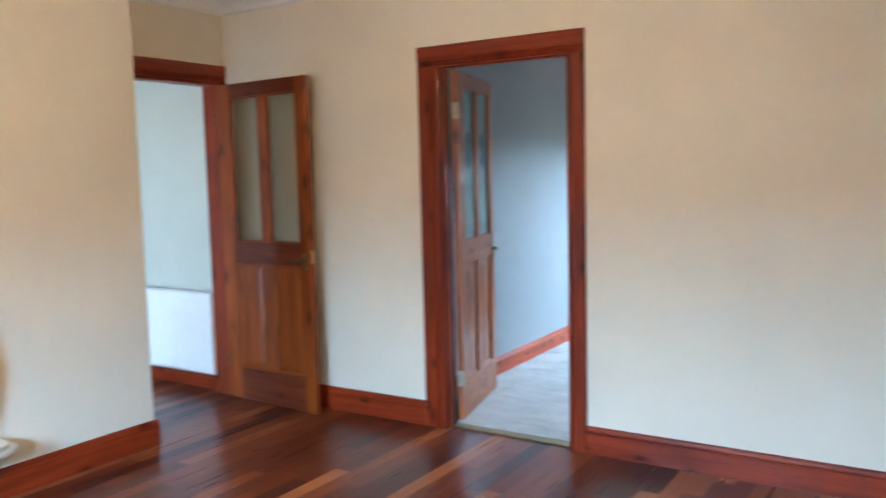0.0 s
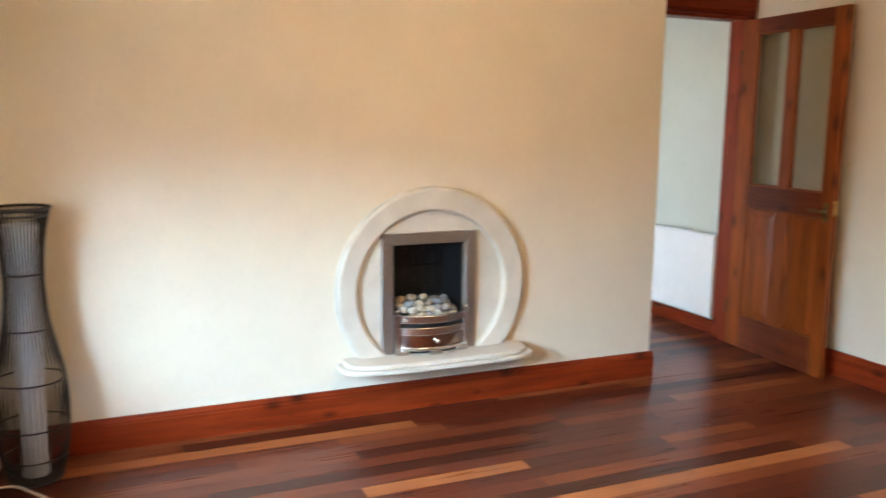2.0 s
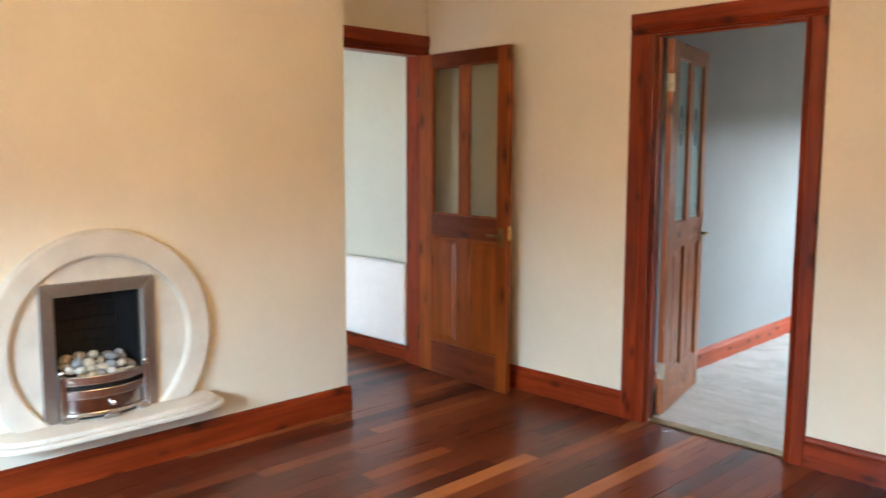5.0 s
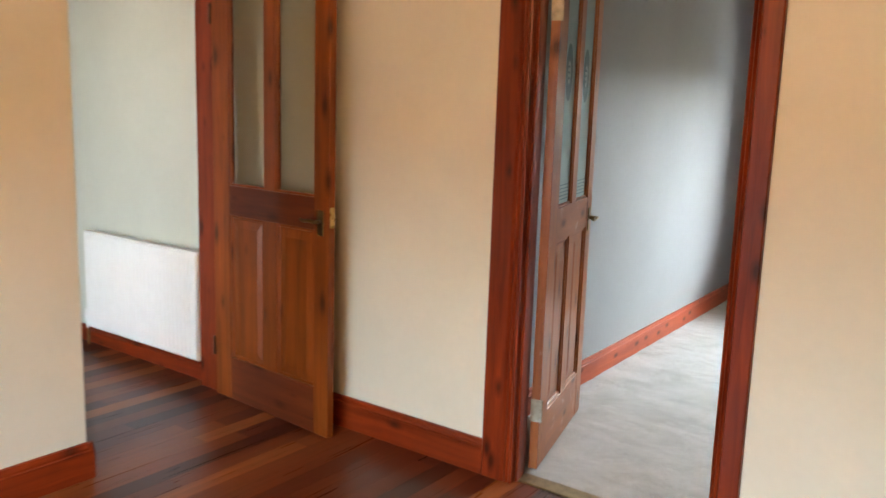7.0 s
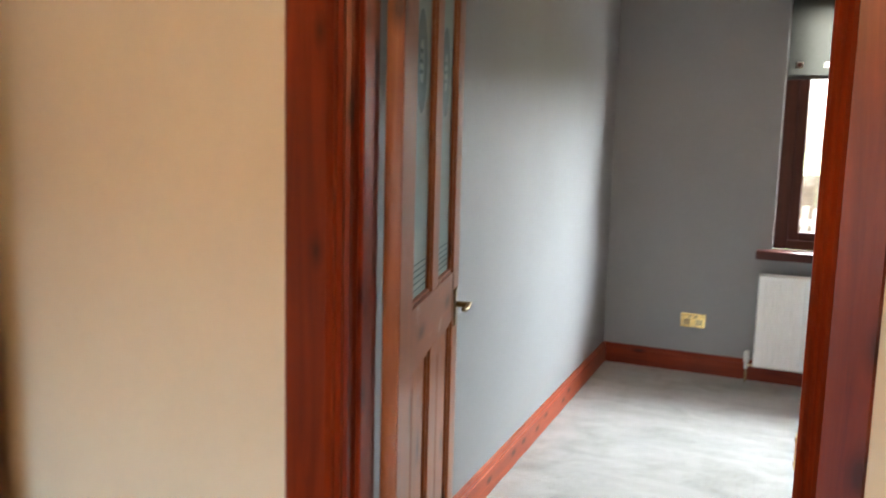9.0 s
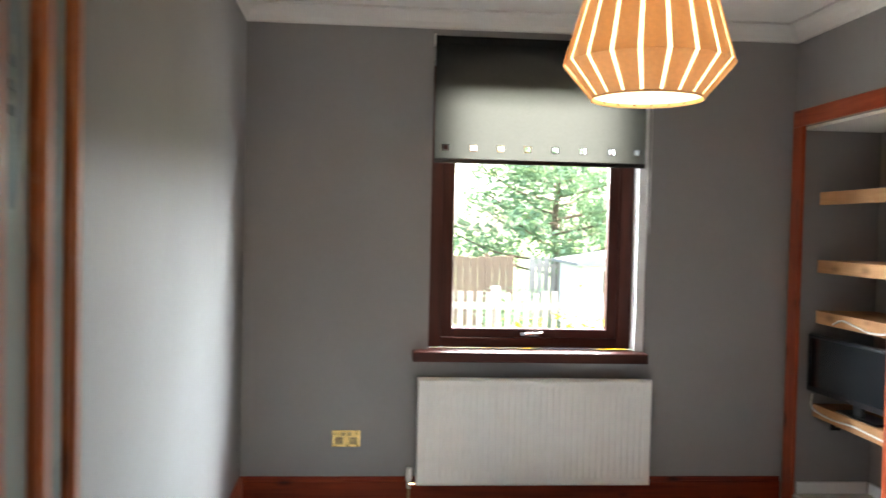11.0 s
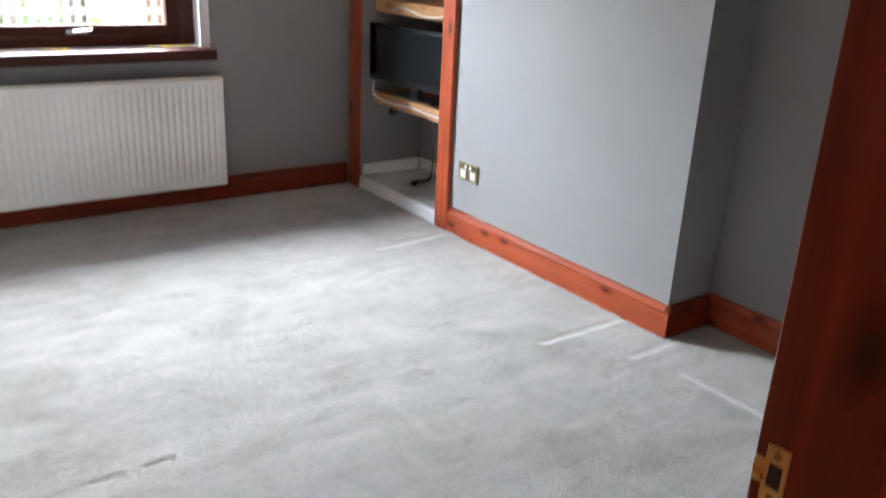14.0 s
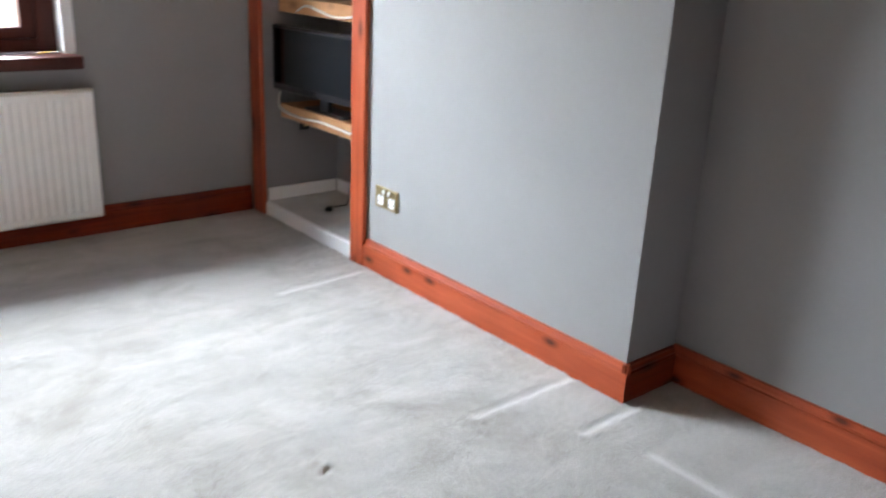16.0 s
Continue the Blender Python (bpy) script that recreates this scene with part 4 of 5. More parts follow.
    for y, hw, dx in ((f0 + 0.02, 0.03, 0.012), (fm, 0.035, 0.05), (f1 - 0.02, 0.03, 0.012)):
        part("foot", soften(boxes(((BX + 0.04, y - hw, 0.291), (BX + 0.066 + dx, y + hw, 0.313))), 0.004), SATIN, fret)
    kn = lathe([(0.004, 0), (0.006, 0.006), (0.010, 0.012), (0.010, 0.018), (0.004, 0.022)], 14)
    bmesh.ops.transform(kn, matrix=pose(BX + 0.112, fm, 0.36, 0, 90, 0), verts=kn.verts[:])
    part("knob", kn, CHROME, fret)
    for y in (f0 - 0.006, f1 + 0.006):
        post = part("post", soften(boxes(((BX + 0.04, y - 0.014, 0.291), (BX + 0.066, y + 0.014, 0.49))), 0.003), SATIN, fret)
        part("finial", lathe([(0.004, 0.49), (0.011, 0.494), (0.013, 0.502), (0.009, 0.511), (0.002, 0.514)], 16, BX + 0.053, y), CHROME, post, "", True)


def bmesh_bow(y0, y1, z0, z1, thick, back=0.0):
    """A plate bowed out towards the room."""
    bm = bmesh.new()
    n, rows = 16, []
    for i in range(n + 1):
        u = 2 * i / n - 1
        x = BX + 0.058 + back + 0.055 * (1 - u * u)
        y = y0 + (y1 - y0) * i / n
        rows.append([bm.verts.new((xx, y, z)) for xx, z in ((x - thick, z0), (x - 0.002, z0), (x, z0 + 0.003), (x, z1 - 0.003), (x - 0.002, z1), (x - thick, z1))])
    for p, q in zip(rows, rows[1:]):
        for j in range(6):
            bm.faces.new([p[j], q[j], q[(j + 1) % 6], p[(j + 1) % 6]])
    bm.faces.new(rows[0])
    bm.faces.new(rows[-1][::-1])
    return bm


def pebble_material():
    m, n, l, p = nodes_of("pebble_stone")
    rnd = n.new("ShaderNodeObjectInfo").outputs["Random"]
    r = ramp(n, [(0.0, (0.46, 0.40, 0.31)), (0.25, (0.33, 0.27, 0.19)), (0.45, (0.24, 0.26, 0.29)), (0.62, (0.55, 0.53, 0.49)), (0.80, (0.20, 0.17, 0.14)), (0.90, (0.33, 0.36, 0.41))], 'CONSTANT')
    l.new(rnd, r.inputs[0])
    c = n.new("ShaderNodeTexCoord").outputs["Object"]
    v = ramp(n, [(0.3, (0.75, 0.73, 0.7)), (0.7, (1.1, 1.1, 1.1))])
    l.new(noise_tex(n, l, c, 2.2, 5), v.inputs[0])
    l.new(mix(n, l, 0.8, r.outputs[0], v.outputs[0], 'MULTIPLY'), p.inputs["Base Color"])
    p.inputs["Roughness"].default_value = 0.45
    return m


PEBBLE = pebble_material()
DARK_CHROME = plain("dark_chrome", (0.33, 0.29, 0.28), 0.12, 1.0, 0.05)
fireplace()


# ---- wicker floor lamp ----
def floor_lamp(cx, cy):
    lamp = thing("floor_lamp", "tall vase-shaped black wire floor lamp with white paper tube", "floor lamp", (cx, cy, 0.0))
    prof = [(0.092, 0.006), (0.108, 0.06), (0.122, 0.14), (0.130, 0.24), (0.131, 0.34), (0.120, 0.44), (0.100, 0.53), (0.082, 0.62), (0.073, 0.72), (0.071, 0.82), (0.078, 0.92), (0.093, 1.01), (0.105, 1.062)]
    line = smooth_line([(r, 0, z) for r, z in prof], 3)
    wire = tube(line, 0.0027, 5)
    me = mesh_of("wire", wire, WIRE, True)
    for i in range(44):
        w = new("wire", me)
        w.parent = lamp
        w.matrix_basis = pose(0, 0, 0, 0, 0, i * 360 / 44)

    def r_at(z):
        return np.interp(z, [p[1] for p in prof], [p[0] for p in prof])

    def hoop(z, r, t):
        return lathe([(r + t * math.cos(2 * math.pi * i / 8), z + t * math.sin(2 * math.pi * i / 8)) for i in range(8)], 40, closed=True)
    for z, t in ((0.012, 0.006), (0.10, 0.0035), (0.225, 0.0035), (0.405, 0.0035), (0.605, 0.0035), (0.815, 0.0042), (1.035, 0.0045), (1.062, 0.0055)):
        part("hoop", hoop(z, r_at(z) + 0.001, t), WIRE, lamp, "", True)
    part("base", lathe([(0.09, 0.0), (0.094, 0.004), (0.094, 0.012), (0.086, 0.016)], 32), WIRE, lamp, "black round base")
    bm = bmesh.new()
    n, ring = 40, []
    for z, r in ((0.02, 0.047), (0.45, 0.05), (0.75, 0.056), (1.0, 0.060)):
        ring.append([bm.verts.new(((r + 0.0015 * (i % 2)) * math.cos(2 * math.pi * i / n), (r + 0.0015 * (i % 2)) * math.sin(2 * math.pi * i / n), z)) for i in range(n)])
    for a, b in zip(ring, ring[1:]):
        for i in range(n):
            bm.faces.new([a[i], a[(i + 1) % n], b[(i + 1) % n], b[i]])
    part("paper_tube", bm, PAPER, lamp, "white pleated paper tube")


floor_lamp(-1.05, -4.062)


# ---- radiators ----
def radiator(name, w, h, at, rz, label, valve_side=-1, double=True):
    """Panel radiator: front faces -y, back to the wall; x along its width, z from its bottom edge."""
    r = thing(name, label, "radiator", at, rz)
    bm = bmesh.new()
    pitch = 0.0333
    n = int((w - 0.05) / pitch)
    m0 = (w - n * pitch) / 2
    line = [(0.0, 0.012), (0.008, 0.0)]
    for i in range(n):
        x = m0 + i * pitch
        line += [(x + 0.004, 0.0), (x + 0.011, 0.0032), (x + 0.019, 0.0032), (x + 0.026, 0.0)]
    line += [(w - 0.008, 0.0), (w, 0.012)]
    zs = [(0.0, 0.010, 0.0), (0.012, 0.0, 0.0), (0.030, 0.0, 0.0), (0.045, 0.0, 1.0), (h - 0.045, 0.0, 1.0), (h - 0.030, 0.0, 0.0), (h - 0.012, 0.0, 0.0), (h, 0.010, 0.0)]
    rows = [[bm.verts.new((x, y if k else max(back, y if y > 0.0075 else 0.0), z)) for x, y in line] for z, back, k in zs]
    for a, b in zip(rows, rows[1:]):
        for i in range(len(line) - 1):
            bm.faces.new([a[i], a[i + 1], b[i + 1], b[i]])
    part("front_panel", bm, ENAMEL, r, "white fluted steel panel")
    if not double:
        part("rim", soften(boxes(((0.004, 0.010, h - 0.010), (w - 0.004, 0.020, h))), 0.003), ENAMEL, r)
        part("rear_skin", soften(boxes(((0.004, 0.012, 0.004), (w - 0.004, 0.018, h - 0.011))), 0.002), ENAMEL, r)
        for x in (0.14, w / 2, w - 0.14):
            part("wall_bracket", soften(boxes(((x - 0.015, 0.019, h - 0.05), (x + 0.015, 0.092, h - 0.015)), ((x - 0.015, 0.082, 0.05), (x + 0.015, 0.092, h - 0.05))), 0.002), DULL_BRASS, r)
    if double:
        part("back_panel", soften(boxes(((0.006, 0.052, 0.01), (w - 0.006, 0.066, h - 0.01))), 0.004), ENAMEL, r)
        for x in (0.0, w - 0.008):
            part("side_cover", soften(boxes(((x, 0.010, 0.004), (x + 0.008, 0.06, h - 0.002))), 0.002), ENAMEL, r)
        grille = [((0.008, 0.0125, h - 0.008), (w - 0.008, 0.018, h - 0.002)), ((0.008, 0.050, h - 0.008), (w - 0.008, 0.056, h - 0.002))]
        grille += [((0.02 + 0.025 * i, 0.018, h - 0.007), (0.030 + 0.025 * i, 0.050, h - 0.003)) for i in range(int((w - 0.04) / 0.025))]
        part("top_grille", boxes(*grille), ENAMEL, r)
        for x in (0.14, w - 0.14):
            part("wall_bracket", boxes(((x - 0.015, 0.066, 0.05), (x + 0.015, 0.088, h - 0.06))), ENAMEL, r)
    vx = -0.035 if valve_side < 0 else w + 0.035
    v = part("valve", lathe([(0.010, -0.02), (0.010, 0.02), (0.016, 0.022), (0.017, 0.05), (0.015, 0.085), (0.008, 0.09)], 18, vx, 0.03), PLASTIC, r, "white radiator valve")
    part("valve_body", tube([(vx, 0.03, 0.004), (vx * 0.4 if valve_side < 0 else w + 0.014, 0.03, 0.004), (0.004 if valve_side < 0 else w - 0.004, 0.03, 0.004)], 0.009, 10), CHROME, v)
    part("pipe", tube([(vx, 0.03, -0.02), (vx, 0.03, -at[2] + 0.002)], 0.0075, 10), DULL_BRASS, v)
    return r


radiator("radiator", 1.232, 0.557, (0.490, WY2 - 0.1, 0.104), 0, "white fluted panel radiator below the bedroom window")
radiator("radiator", 1.0, 0.55, (-2.782, -0.1, 0.122), 0, "white fluted panel radiator on the hall wall", valve_side=-1)
radiator("radiator", 1.45, 0.46, (1.50, WY1 + 0.096, 0.13), 180, "white single-panel radiator below the front window", valve_side=1, double=False)


# ---- pendant lamp ----
def pendant(cx, cy):
    p = thing("pendant_lamp", "lit pendant lamp with slatted birch veneer shade", "pendant lamp", (cx, cy, 0))
    z0, z1, z2, r0, r1, r2 = 1.852, 1.958, 2.35, 0.174, 0.263, 0.150
    n = 20
    gap = 0.16
    sl = bmesh.new()
    for flip, rr in ((0, 0.0), (1, -0.0016)):
        rows = []
        for z, r in ((z0, r0), (z1, r1), (z2, r2)):
            rows.append([sl.verts.new(((r + rr) * math.cos(a), (r + rr) * math.sin(a), z)) for a in (-math.pi / n * (1 - gap), 0.0, math.pi / n * (1 - gap))])
        for a, b in zip(rows, rows[1:]):
            for i in range(2):
                sl.faces.new([a[i], a[i + 1], b[i + 1], b[i]])
    me = mesh_of("slat", sl, VENEER)
    for i in range(n):
        s = new("slat", me)
        s.parent = p
        s.matrix_basis = pose(0, 0, 0, 0, 0, i * 360 / n + 4)
    part("diffuser", lathe([(0.02, z0 + 0.012), (r0 - 0.006, z0 + 0.010), (r0 - 0.004, z0 + 0.014), (r1 - 0.006, z1), (r2 - 0.006, z2 - 0.01), (0.03, z2 - 0.008)], 40), DIFFUSER, p, "glowing white inner diffuser")
    for z, r in ((z0, r0), (z2, r2)):
        part("hoop", lathe([(r - 0.003, z - 0.003), (r + 0.001, z - 0.003), (r + 0.001, z + 0.004), (r - 0.003, z + 0.004)], 40, closed=True), VENEER, p)
    part("cord", tube([(0, 0, z2 - 0.01), (0, 0, H - 0.03)], 0.004, 8), PLASTIC, p)
    part("ceiling_rose", lathe([(0.01, H - 0.045), (0.03, H - 0.04), (0.045, H - 0.015), (0.048, H)], 24), PLASTIC, p)


pendant(1.105, 2.12)

# ---- lounge ceiling lamp ----
cl = thing("ceiling_lamp", "bare warm bulb hanging from the lounge ceiling", "ceiling lamp", (0.75, -2.3, 0))
part("bulb", lathe([(0.012, 2.11), (0.02, 2.13), (0.034, 2.17), (0.03, 2.205), (0.014, 2.225)], 20), BULB, cl, "", True)
part("bulb_holder", lathe([(0.018, 2.225), (0.02, 2.23), (0.02, 2.275), (0.008, 2.285)], 16), PLASTIC, cl)
part("cord", tube([(0, 0, 2.28), (0, 0, H - 0.03)], 0.0035, 8), PLASTIC, cl)
part("ceiling_rose", lathe([(0.01, H - 0.045), (0.03, H - 0.04), (0.045, H - 0.015), (0.048, H)], 24), PLASTIC, cl)


# ---- sockets ----
def socket(at, rz, plate_mat, insert, label):
    """Double socket; plate in x and z, front towards -y."""
    s = thing("wall_socket", label, "wall socket", at, rz)
    part("plate", soften(boxes(((-0.074, -0.008, -0.043), (0.074, 0.0, 0.043))), 0.003), plate_mat, s)
    for x in (-0.037, 0.037):
        ins = part("outlet", soften(boxes(((x - 0.020, -0.0095, -0.030), (x + 0.020, -0.0075, 0.008))), 0.002), insert, s)
        for dx, z, w, h in ((0, 0.002, 0.004, 0.007), (-0.011, -0.016, 0.006, 0.004), (0.011, -0.016, 0.006, 0.004)):
            part("pin_hole", boxes(((x + dx - w / 2, -0.0102, z - h / 2), (x + dx + w / 2, -0.0094, z + h / 2))), BLACK, ins)
        part("switch", soften(boxes(((x - 0.008 + (0.02 if x < 0 else -0.02), -0.013, 0.016), (x + 0.008 + (0.02 if x < 0 else -0.02), -0.007, 0.034))), 0.002), insert, s)
    for x in (-0.060, 0.060):
        sc = lathe([(0.004, 0), (0.004, 0.001), (0.002, 0.002)], 10)
        bmesh.ops.transform(sc, matrix=pose(x, -0.008, 0.024, 90, 0, 0), verts=sc.verts[:])
        part("screw", sc, DULL_BRASS, s)


socket((0.128, WY2, 0.325), 0, BRASS, DULL_BRASS, "polished brass double wall socket on grey wall")
socket((CX2, 2.748, 0.329), -90, DULL_BRASS, PLASTIC, "brass double wall socket with white inserts")
socket((-0.84, WY1, 0.262), 180, DULL_BRASS, PLASTIC, "worn brass double wall socket near the corner")

# ---- telephone boxes on the skirting ----
ph = thing("telephone_socket", "white plastic telephone socket above the skirting", "telephone socket")
part("body", soften(boxes(((BX, -4.388, 0.146), (BX + 0.026, -4.305, 0.23))), 0.004), PLASTIC, ph)
part("faceplate", soften(boxes(((BX + 0.026, -4.382, 0.172), (BX + 0.030, -4.311, 0.226))), 0.0015), PLASTIC, ph)
part("jack", boxes(((BX + 0.030, -4.352, 0.186), (BX + 0.0308, -4.338, 0.198))), BLACK, ph)
tm = thing("wall_control", "white wall control with a small blue display", "wall control")
part("body", soften(boxes(((BX, -4.278, 0.143), (BX + 0.024, -4.216, 0.247))), 0.007, 2), PLASTIC, tm)
part("display", soften(boxes(((BX + 0.024, -4.262, 0.178), (BX + 0.0262, -4.232, 0.226))), 0.001), plain("blue_display", (0.03, 0.08, 0.17), 0.2), tm, "blue-black display")
part("button", soften(boxes(((BX + 0.024, -4.256, 0.155), (BX + 0.0262, -4.238, 0.166))), 0.001), BLACK, tm)

# ---- loose cable ----
cbl = thing("cable", "coiled white cable lying on the wood floor", "cable")
part("cable_run", tube(smooth_line([(-1.205, -4.262, 0.143), (-1.17, -4.22, 0.10), (-1.15, -4.20, 0.03), (-1.10, -4.23, 0.006), (-0.98, -4.27, 0.006), (-0.87, -4.285, 0.006), (-0.80, -4.20, 0.006),
                                    (-0.84, -4.07, 0.006), (-0.795, -4.00, 0.008), (-0.75, -4.02, 0.006), (-0.62, -4.09, 0.006), (-0.56, -4.15, 0.006), (-0.56, -4.27, 0.006), (-0.66, -4.36, 0.006),
                                    (-0.80, -4.345, 0.010), (-0.94, -4.25, 0.013), (-0.975, -4.145, 0.012), (-0.88, -4.06, 0.010), (-0.79, -3.995, 0.012)], 8), 0.0045, 8), CABLE, cbl, "", True)
part("cable_run", tube(smooth_line([(-1.20, -4.408, 0.075), (-1.10, -4.38, 0.02), (-0.98, -4.33, 0.006), (-0.86, -4.29, 0.010), (-0.74, -4.27, 0.006), (-0.60, -4.30, 0.006), (-0.46, -4.30, 0.006)], 8), 0.0045, 8), CABLE, cbl, "", True)
part("plug", soften(boxes(((-1.222, -4.425, 0.06), (-1.19, -4.395, 0.09))), 0.004), CABLE, cbl)


# ---- alcove ----
alc = thing("alcove_frame", "orange pine frame round the shelved alcove", "alcove frame", kind="structure")
xf0, xf1 = CX2 - 0.024, CX2 - 0.002
part("upright", soften(boxes(((xf0, 2.885, 0), (xf1, AY0 - 0.002, 2.012))), 0.004), ORANGE_Z, alc)
part("upright", soften(boxes(((xf0, AY1 - 0.035, 0), (xf1, WY2 - 0.022, 2.012))), 0.004), ORANGE_Z, alc)
part("head", soften(boxes(((xf0 - 0.001, 2.885, 2.012), (xf1, WY2 - 0.022, 2.098))), 0.004), ORANGE_Y, alc)
part("lining", boxes(((CX2 - 0.001, AY0 + 0.001, 1.992), (AXB - 0.004, AY1 - 0.001, 2.006))), WHITE, alc, "white head lining")
part("plinth", soften(boxes(((CX2 - 0.012, AY0, 0), (CX2 + 0.012, AY1 - 0.037, 0.066))), 0.003), REVEAL, alc, "white painted plinth")
part("alcove_floor", boxes(((CX2 + 0.012, AY0 + 0.002, 0.03), (AXB - 0.002, AY1 - 0.002, 0.062))), plain("scuffed_grey_board", (0.5, 0.5, 0.49), 0.6, vary=0.25, scale=6), alc, "scuffed pale grey base board")
part("skirting", soften(boxes(((AXB - 0.018, AY0 + 0.02, 0.062), (AXB - 0.003, AY1 - 0.02, 0.125))), 0.003), REVEAL, alc)
part("skirting", soften(boxes(((CX2 + 0.02, AY1 - 0.018, 0.062), (AXB - 0.019, AY1 - 0.003, 0.125))), 0.003), REVEAL, alc)
part("skirting", soften(boxes(((CX2 + 0.02, AY0 + 0.003, 0.062), (AXB - 0.019, AY0 + 0.018, 0.125))), 0.003), REVEAL, alc)
for zt in (1.668, 1.31, 1.042, 0.545):
    sh = thing("shelf", "raw pine shelf in the alcove", "shelf", group="alcove shelves")
    part("board", soften(boxes(((2.622, AY0 + 0.003, zt - 0.022), (AXB - 0.003, AY1 - 0.003, zt - 0.002))), 0.002), SHELF_Y, sh)
    part("lipping", soften(boxes(((2.598, AY0 + 0.003, zt - 0.068), (2.621, AY1 - 0.003, zt))), 0.003), SHELF_Y, sh)
    part("batten", soften(boxes(((2.63, AY1 - 0.024, zt - 0.05), (AXB - 0.01, AY1 - 0.004, zt - 0.023))), 0.002), SHELF_Y, sh)

tv = thing("television", "small black flat television on a pine shelf", "television", (2.575, 3.405, 0.547), -87)
part("base", soften(boxes(((-0.16, 0.03, 0), (0.16, 0.15, 0.012))), 0.004), BLACK, tv, "glossy black foot")
part("neck", soften(boxes(((-0.035, 0.036, 0.012), (0.035, 0.06, 0.12))), 0.003), BLACK, tv)
part("cabinet", soften(boxes(((-0.355, -0.01, 0.075), (0.355, 0.035, 0.372))), 0.006, 2), BLACK, tv)
part("screen", boxes(((-0.338, -0.0125, 0.105), (0.338, -0.0102, 0.358))), plain("lcd_screen", (0.010, 0.012, 0.014), 0.12, vary=0.02), tv, "dark switched-off screen")
part("badge", boxes(((-0.014, -0.0118, 0.086), (0.014, -0.0102, 0.092))), CHROME, tv)
tvc = thing("cable", "white cable hanging across a pine shelf", "cable")
part("cable_run", tube(smooth_line([(2.59, 3.775, 0.60), (2.585, 3.775, 0.535), (2.586, 3.70, 0.51), (2.588, 3.55, 0.505), (2.588, 3.40, 0.515), (2.590, 3.25, 0.51), (2.592, 3.05, 0.505), (2.61, 2.995, 0.53)], 8), 0.005, 8), CABLE, tvc, "", True)
tvc2 = thing("cable", "white cable trailing off a pine shelf", "cable")
part("cable_run", tube(smooth_line([(2.60, 3.62, 0.985), (2.588, 3.52, 1.015), (2.588, 3.40, 1.0), (2.588, 3.28, 0.985), (2.588, 3.12, 1.0), (2.586, 3.03, 1.03), (2.60, 2.995, 1.065)], 8), 0.005, 8), CABLE, tvc2, "", True)
blk = thing("cable", "thin black lead hanging under the television shelf", "cable")
part("cable_run", tube(smooth_line([(2.80, 3.46, 0.52), (2.80, 3.465, 0.3), (2.79, 3.47, 0.10), (2.76, 3.50, 0.068), (2.70, 3.52, 0.067), (2.68, 3.47, 0.067)], 8), 0.003, 6), BLACK, blk, "", True)
part("plug", soften(boxes(((2.66, 3.455, 0.063), (2.69, 3.48, 0.082))), 0.004), BLACK, blk)
box_s = thing("aerial_socket", "small black aerial socket on the alcove wall", "aerial socket")
part("plate", soften(boxes(((2.70, AY1 - 0.012, 0.40), (2.755, AY1 - 0.001, 0.455))), 0.003), BLACK, box_s)
part("connector", lathe([(0.008, 0.0), (0.008, 0.01), (0.004, 0.014)], 10, 2.727, 3.77), DULL_BRASS, box_s)
bpy.data.objects["connector"].matrix_basis = Matrix.Translation((0, 0, 0.42))


# ---- garden ----
GZ = -0.55
solid("ground", boxes(((-300, WY2 + 0.32, GZ - 0.2), (300, 400, GZ))), GRASS, "mown grass garden reaching the horizon", "ground")
solid("ground_front", boxes(((-300, -400, GZ - 0.2), (300, WY1 - 0.32, GZ))), PAVING, "paved ground outside the front window", "ground")
solid("pavement", boxes(((-3, WY2 + 0.34, GZ + 0.004), (8, 7.5, GZ + 0.03))), PAVING, "pale paved patio", "pavement")


def fence(name, x0, x1, y, z1, w, gap, mat, label):
    f = thing(name, label, "fence", (x0, y, GZ))
    me = mesh_of("board", soften(boxes(((0, 0, 0.03), (w, 0.018, z1 - GZ))), 0.004), mat)
    n = int((x1 - x0) / (w + gap))
    for i in range(n):
        b = new("board", me)
        b.parent = f
        b.matrix_basis = pose(i * (w + gap), random.uniform(-0.004, 0.004), random.uniform(-0.02, 0.02))
    for z in (0.25, z1 - GZ - 0.2):
        part("rail", boxes(((0, 0.019, z), (x1 - x0, 0.06, z + 0.07))), mat, f)
    for i in range(int((x1 - x0) / 1.8) + 1):
        part("post", soften(boxes(((i * 1.8, 0.061, 0), (i * 1.8 + 0.09, 0.15, z1 - GZ + 0.06))), 0.005), mat, f)


fence("fence", -2.0, 6.5, 9.0, 0.70, 0.06, 0.05, FENCE, "weathered pale picket fence across the garden")
fence("fence", -3.0, 3.05, 16.0, 0.86, 0.14, 0.006, FENCE_DARK, "tall brown board fence behind the garden")
fence("fence", 3.6, 8.0, 17.5, 0.80, 0.12, 0.03, FENCE, "pale board fence behind the garden")


def shed(x, y):
    s = thing("shed", "pale garden outbuilding with a slate roof", "shed", (x, y, GZ))
    part("wall", boxes(((0, 0, 0), (2.6, 2.0, 1.30))), RENDERED, s)
    part("roof", prism([(-0.15, 1.30), (2.75, 1.30), (2.75, 1.36), (1.3, 1.62), (-0.15, 1.36)], 1, -0.15, 2.15), SLATE, s)
    part("door", soften(boxes(((0.4, -0.03, 0.02), (1.1, -0.002, 1.2))), 0.01), FENCE_DARK, s)
    part("window", boxes(((1.5, -0.02, 0.6), (2.2, -0.002, 1.1))), SLATE, s)


shed(4.2, 15.2)


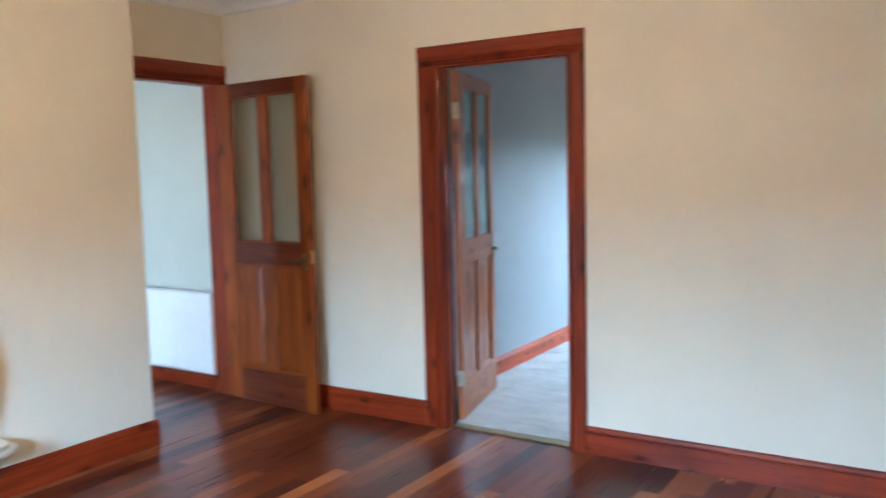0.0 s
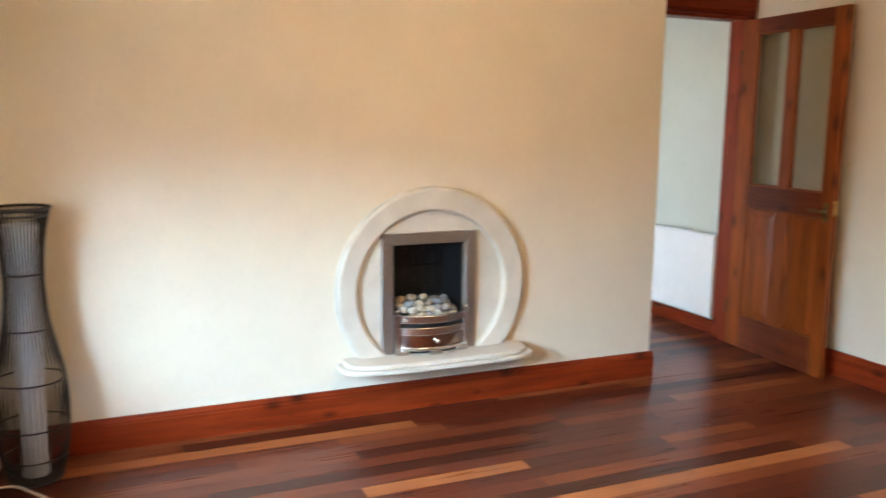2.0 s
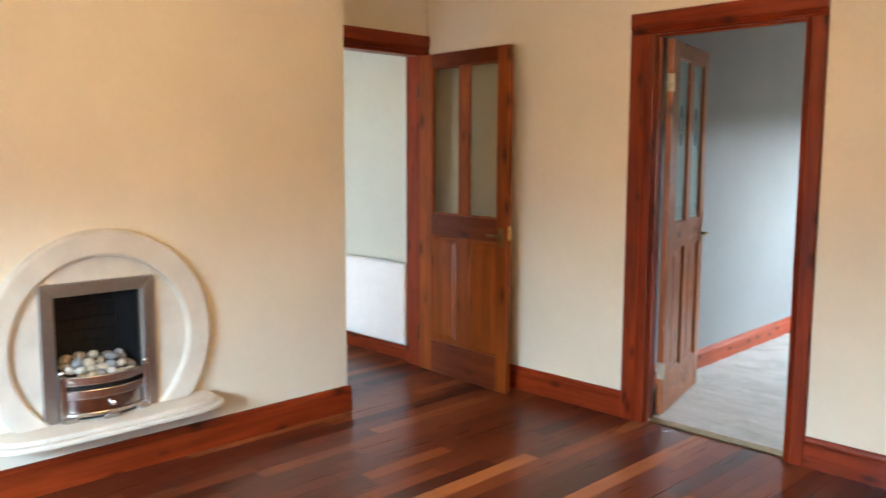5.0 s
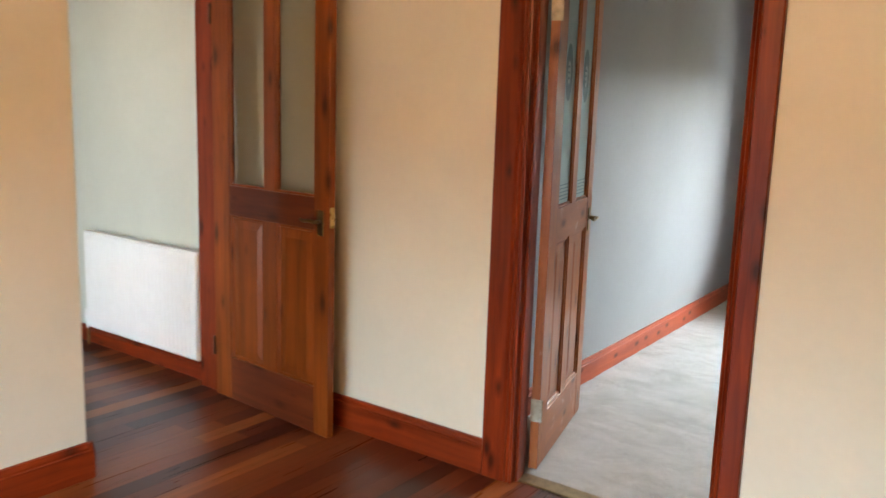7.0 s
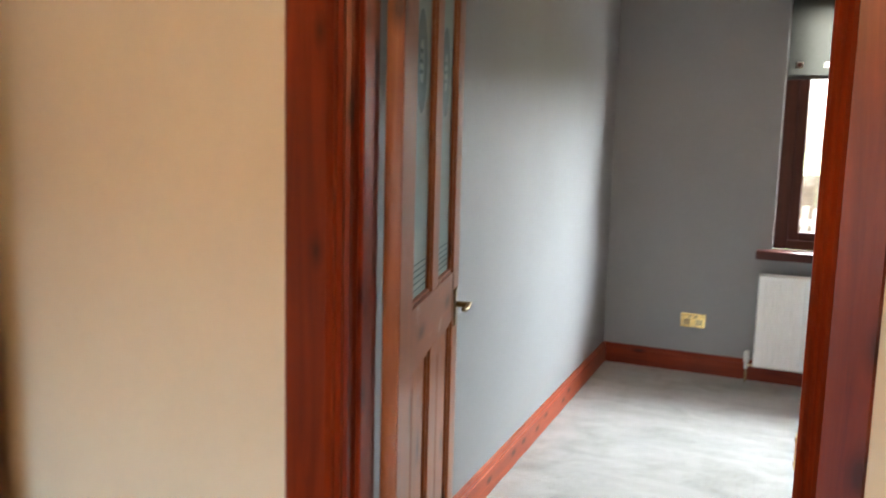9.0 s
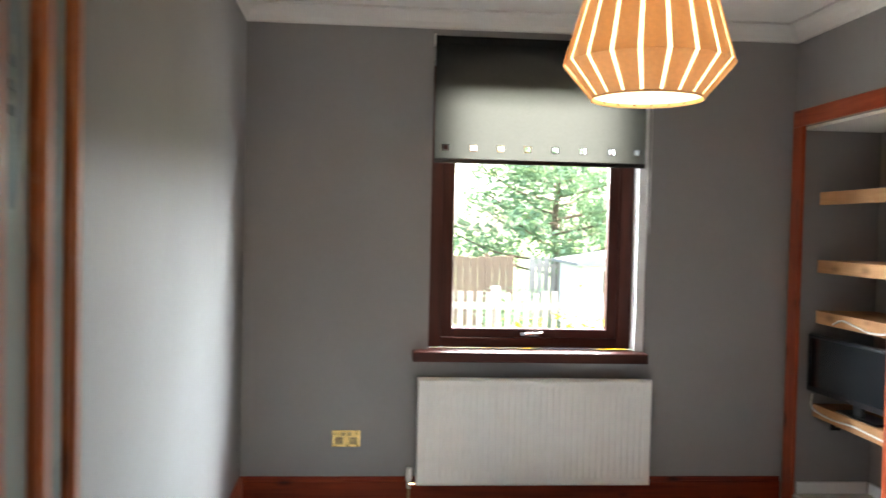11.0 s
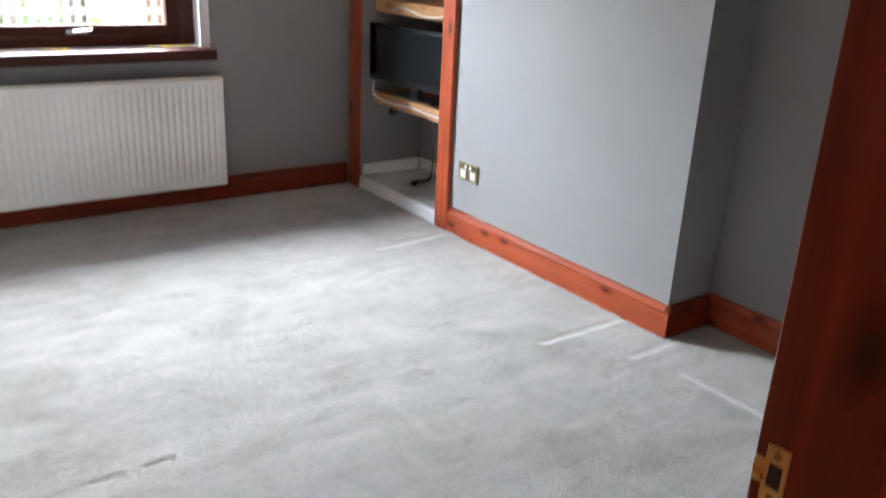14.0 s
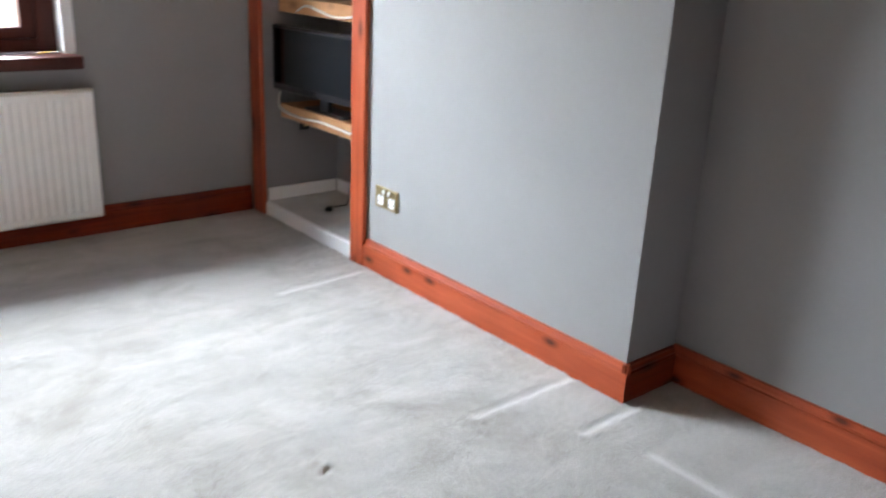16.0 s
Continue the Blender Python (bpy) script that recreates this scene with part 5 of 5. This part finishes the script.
def leaf_cloud(rng, centres, count, size):
    bm = bmesh.new()
    for c, rad in centres:
        for _ in range(int(count * rad * rad)):
            d = Vector((rng.gauss(0, 1), rng.gauss(0, 1), rng.gauss(0, 0.7)))
            p = Vector(c) + d * rad * 0.5
            a = Vector((rng.uniform(-1, 1), rng.uniform(-1, 1), rng.uniform(-0.6, 0.6))).normalized()
            b = a.cross(Vector((rng.uniform(-1, 1), rng.uniform(-1, 1), 1))).normalized()
            s = size * rng.uniform(0.6, 1.4)
            v = [bm.verts.new(p + q) for q in (-a * s, b * s * 0.45, a * s, -b * s * 0.45)]
            bm.faces.new(v)
    return bm


def tree(name, x, y, h, spread, seed, label, trunk_r=0.16):
    rng = random.Random(seed)
    t = thing(name, label, "tree", (x, y, GZ))
    bm = tube(smooth_line([(0, 0, -0.1), (0.08, 0.05, h * 0.25), (-0.05, 0.1, h * 0.55), (0.1, 0, h * 0.92)], 5), trunk_r, 9, None, 0.03)
    centres = []
    for i in range(26):
        z = h * (0.22 + 0.75 * i / 26)
        a = i * 2.4 + rng.uniform(-0.4, 0.4)
        ln = spread * (1.0 - 0.65 * abs(z / h - 0.42) / 0.58) * rng.uniform(0.6, 1.1)
        e = (ln * math.cos(a), ln * math.sin(a), z + rng.uniform(0.0, 0.35) * ln)
        tube(smooth_line([(0, 0, z - 0.1), (e[0] * 0.5, e[1] * 0.5, z + 0.1), e], 4), trunk_r * 0.28, 6, bm, 0.012)
        for k in (0.55, 0.8, 1.02):
            centres.append(((e[0] * k + rng.uniform(-0.15, 0.15), e[1] * k + rng.uniform(-0.15, 0.15), z + (e[2] - z) * k), rng.uniform(0.3, 0.55) * spread * 0.42))
    part("trunk", bm, BARK, t, "grey-brown trunk with limbs")
    part("crown", leaf_cloud(rng, centres, 470, 0.078), LEAVES, t, "loose green leafy crown")


tree("tree", 4.6, 19.5, 3.9, 3.3, 3, "broad green garden tree behind the fences")
tree("tree", 9.5, 26.0, 6.5, 3.0, 8, "distant green garden tree")
tree("tree", -3.0, 24.0, 4.4, 2.4, 12, "distant green garden tree")


def bush(x, y, r, mat, label, seed, count=900):
    rng = random.Random(seed)
    b = thing("bush", label, "bush", (x, y, GZ))
    part("stems", tube([(0, 0, -0.05), (0.02, 0.02, r * 0.9)], 0.03, 6, None, 0.01), BARK, b)
    part("foliage", leaf_cloud(rng, [((rng.uniform(-0.5, 0.5) * r, rng.uniform(-0.5, 0.5) * r, r * rng.uniform(0.5, 1.2)), r * 0.9) for _ in range(7)], count, 0.05), mat, b)


bush(2.38, 8.0, 0.62, YELLOW, "yellow flowering shrub beside the fence", 2)
bush(2.72, 15.0, 0.55, LEAVES, "small rounded green shrub", 4, 500)
bn = thing("garden_bin", "dark plastic garden bin on the patio", "bin", (2.02, 7.2, GZ + 0.03))
part("body", prism([(-0.2, 0.0), (0.2, 0.0), (0.25, 0.9), (-0.25, 0.9)], 1, -0.22, 0.22), BIN, bn)
part("lid", prism([(-0.27, 0.9), (0.27, 0.9), (0.25, 0.97), (-0.25, 1.0)], 1, -0.25, 0.25), BIN, bn)


# ---- strip floor ----
def strip_floor():
    fl = thing("floor_lounge", "dark red-brown lacquered hardwood strip floor", "floor", kind="structure")
    rng = random.Random(21)
    w, gap = 0.086, 0.0004
    cache = {}

    def strip(length):
        key = round(length, 2)
        if key not in cache:
            bm = boxes(((gap, gap * 0.5, -0.0038), (w - gap, key - gap * 0.5, 0.0)))
            cache[key] = mesh_of("strip", bm, STRIP)
        return cache[key]
    rest = bmesh.new()
    col = -4.1
    while col < EX:
        y_end = 0.018
        y = WY1 - 0.02 if col > BX - w else (BY - 0.03 if col > RX - w else -2.19)
        first = True
        while y < y_end - 0.02:
            ln = rng.choice((0.5, 0.7, 0.85, 1.0, 1.2, 1.45))
            if first:
                ln *= rng.uniform(0.3, 1.0)
                first = False
            ln = round(min(ln, y_end - y), 2)
            if ln < 0.03:
                break
            if RX - 0.1 < col < 2.25:
                s = new("strip", strip(ln))
                s.parent = fl
                s.matrix_basis = pose(col, y, 0)
            else:
                box(rest, (col + gap, y + gap * 0.5, -0.0038), (col + w - gap, y + ln - gap * 0.5, -0.0001))
            y += ln
        col += w
    tagged(part("outer_strips", rest, STRIPS, fl), kind="stuff")


strip_floor()
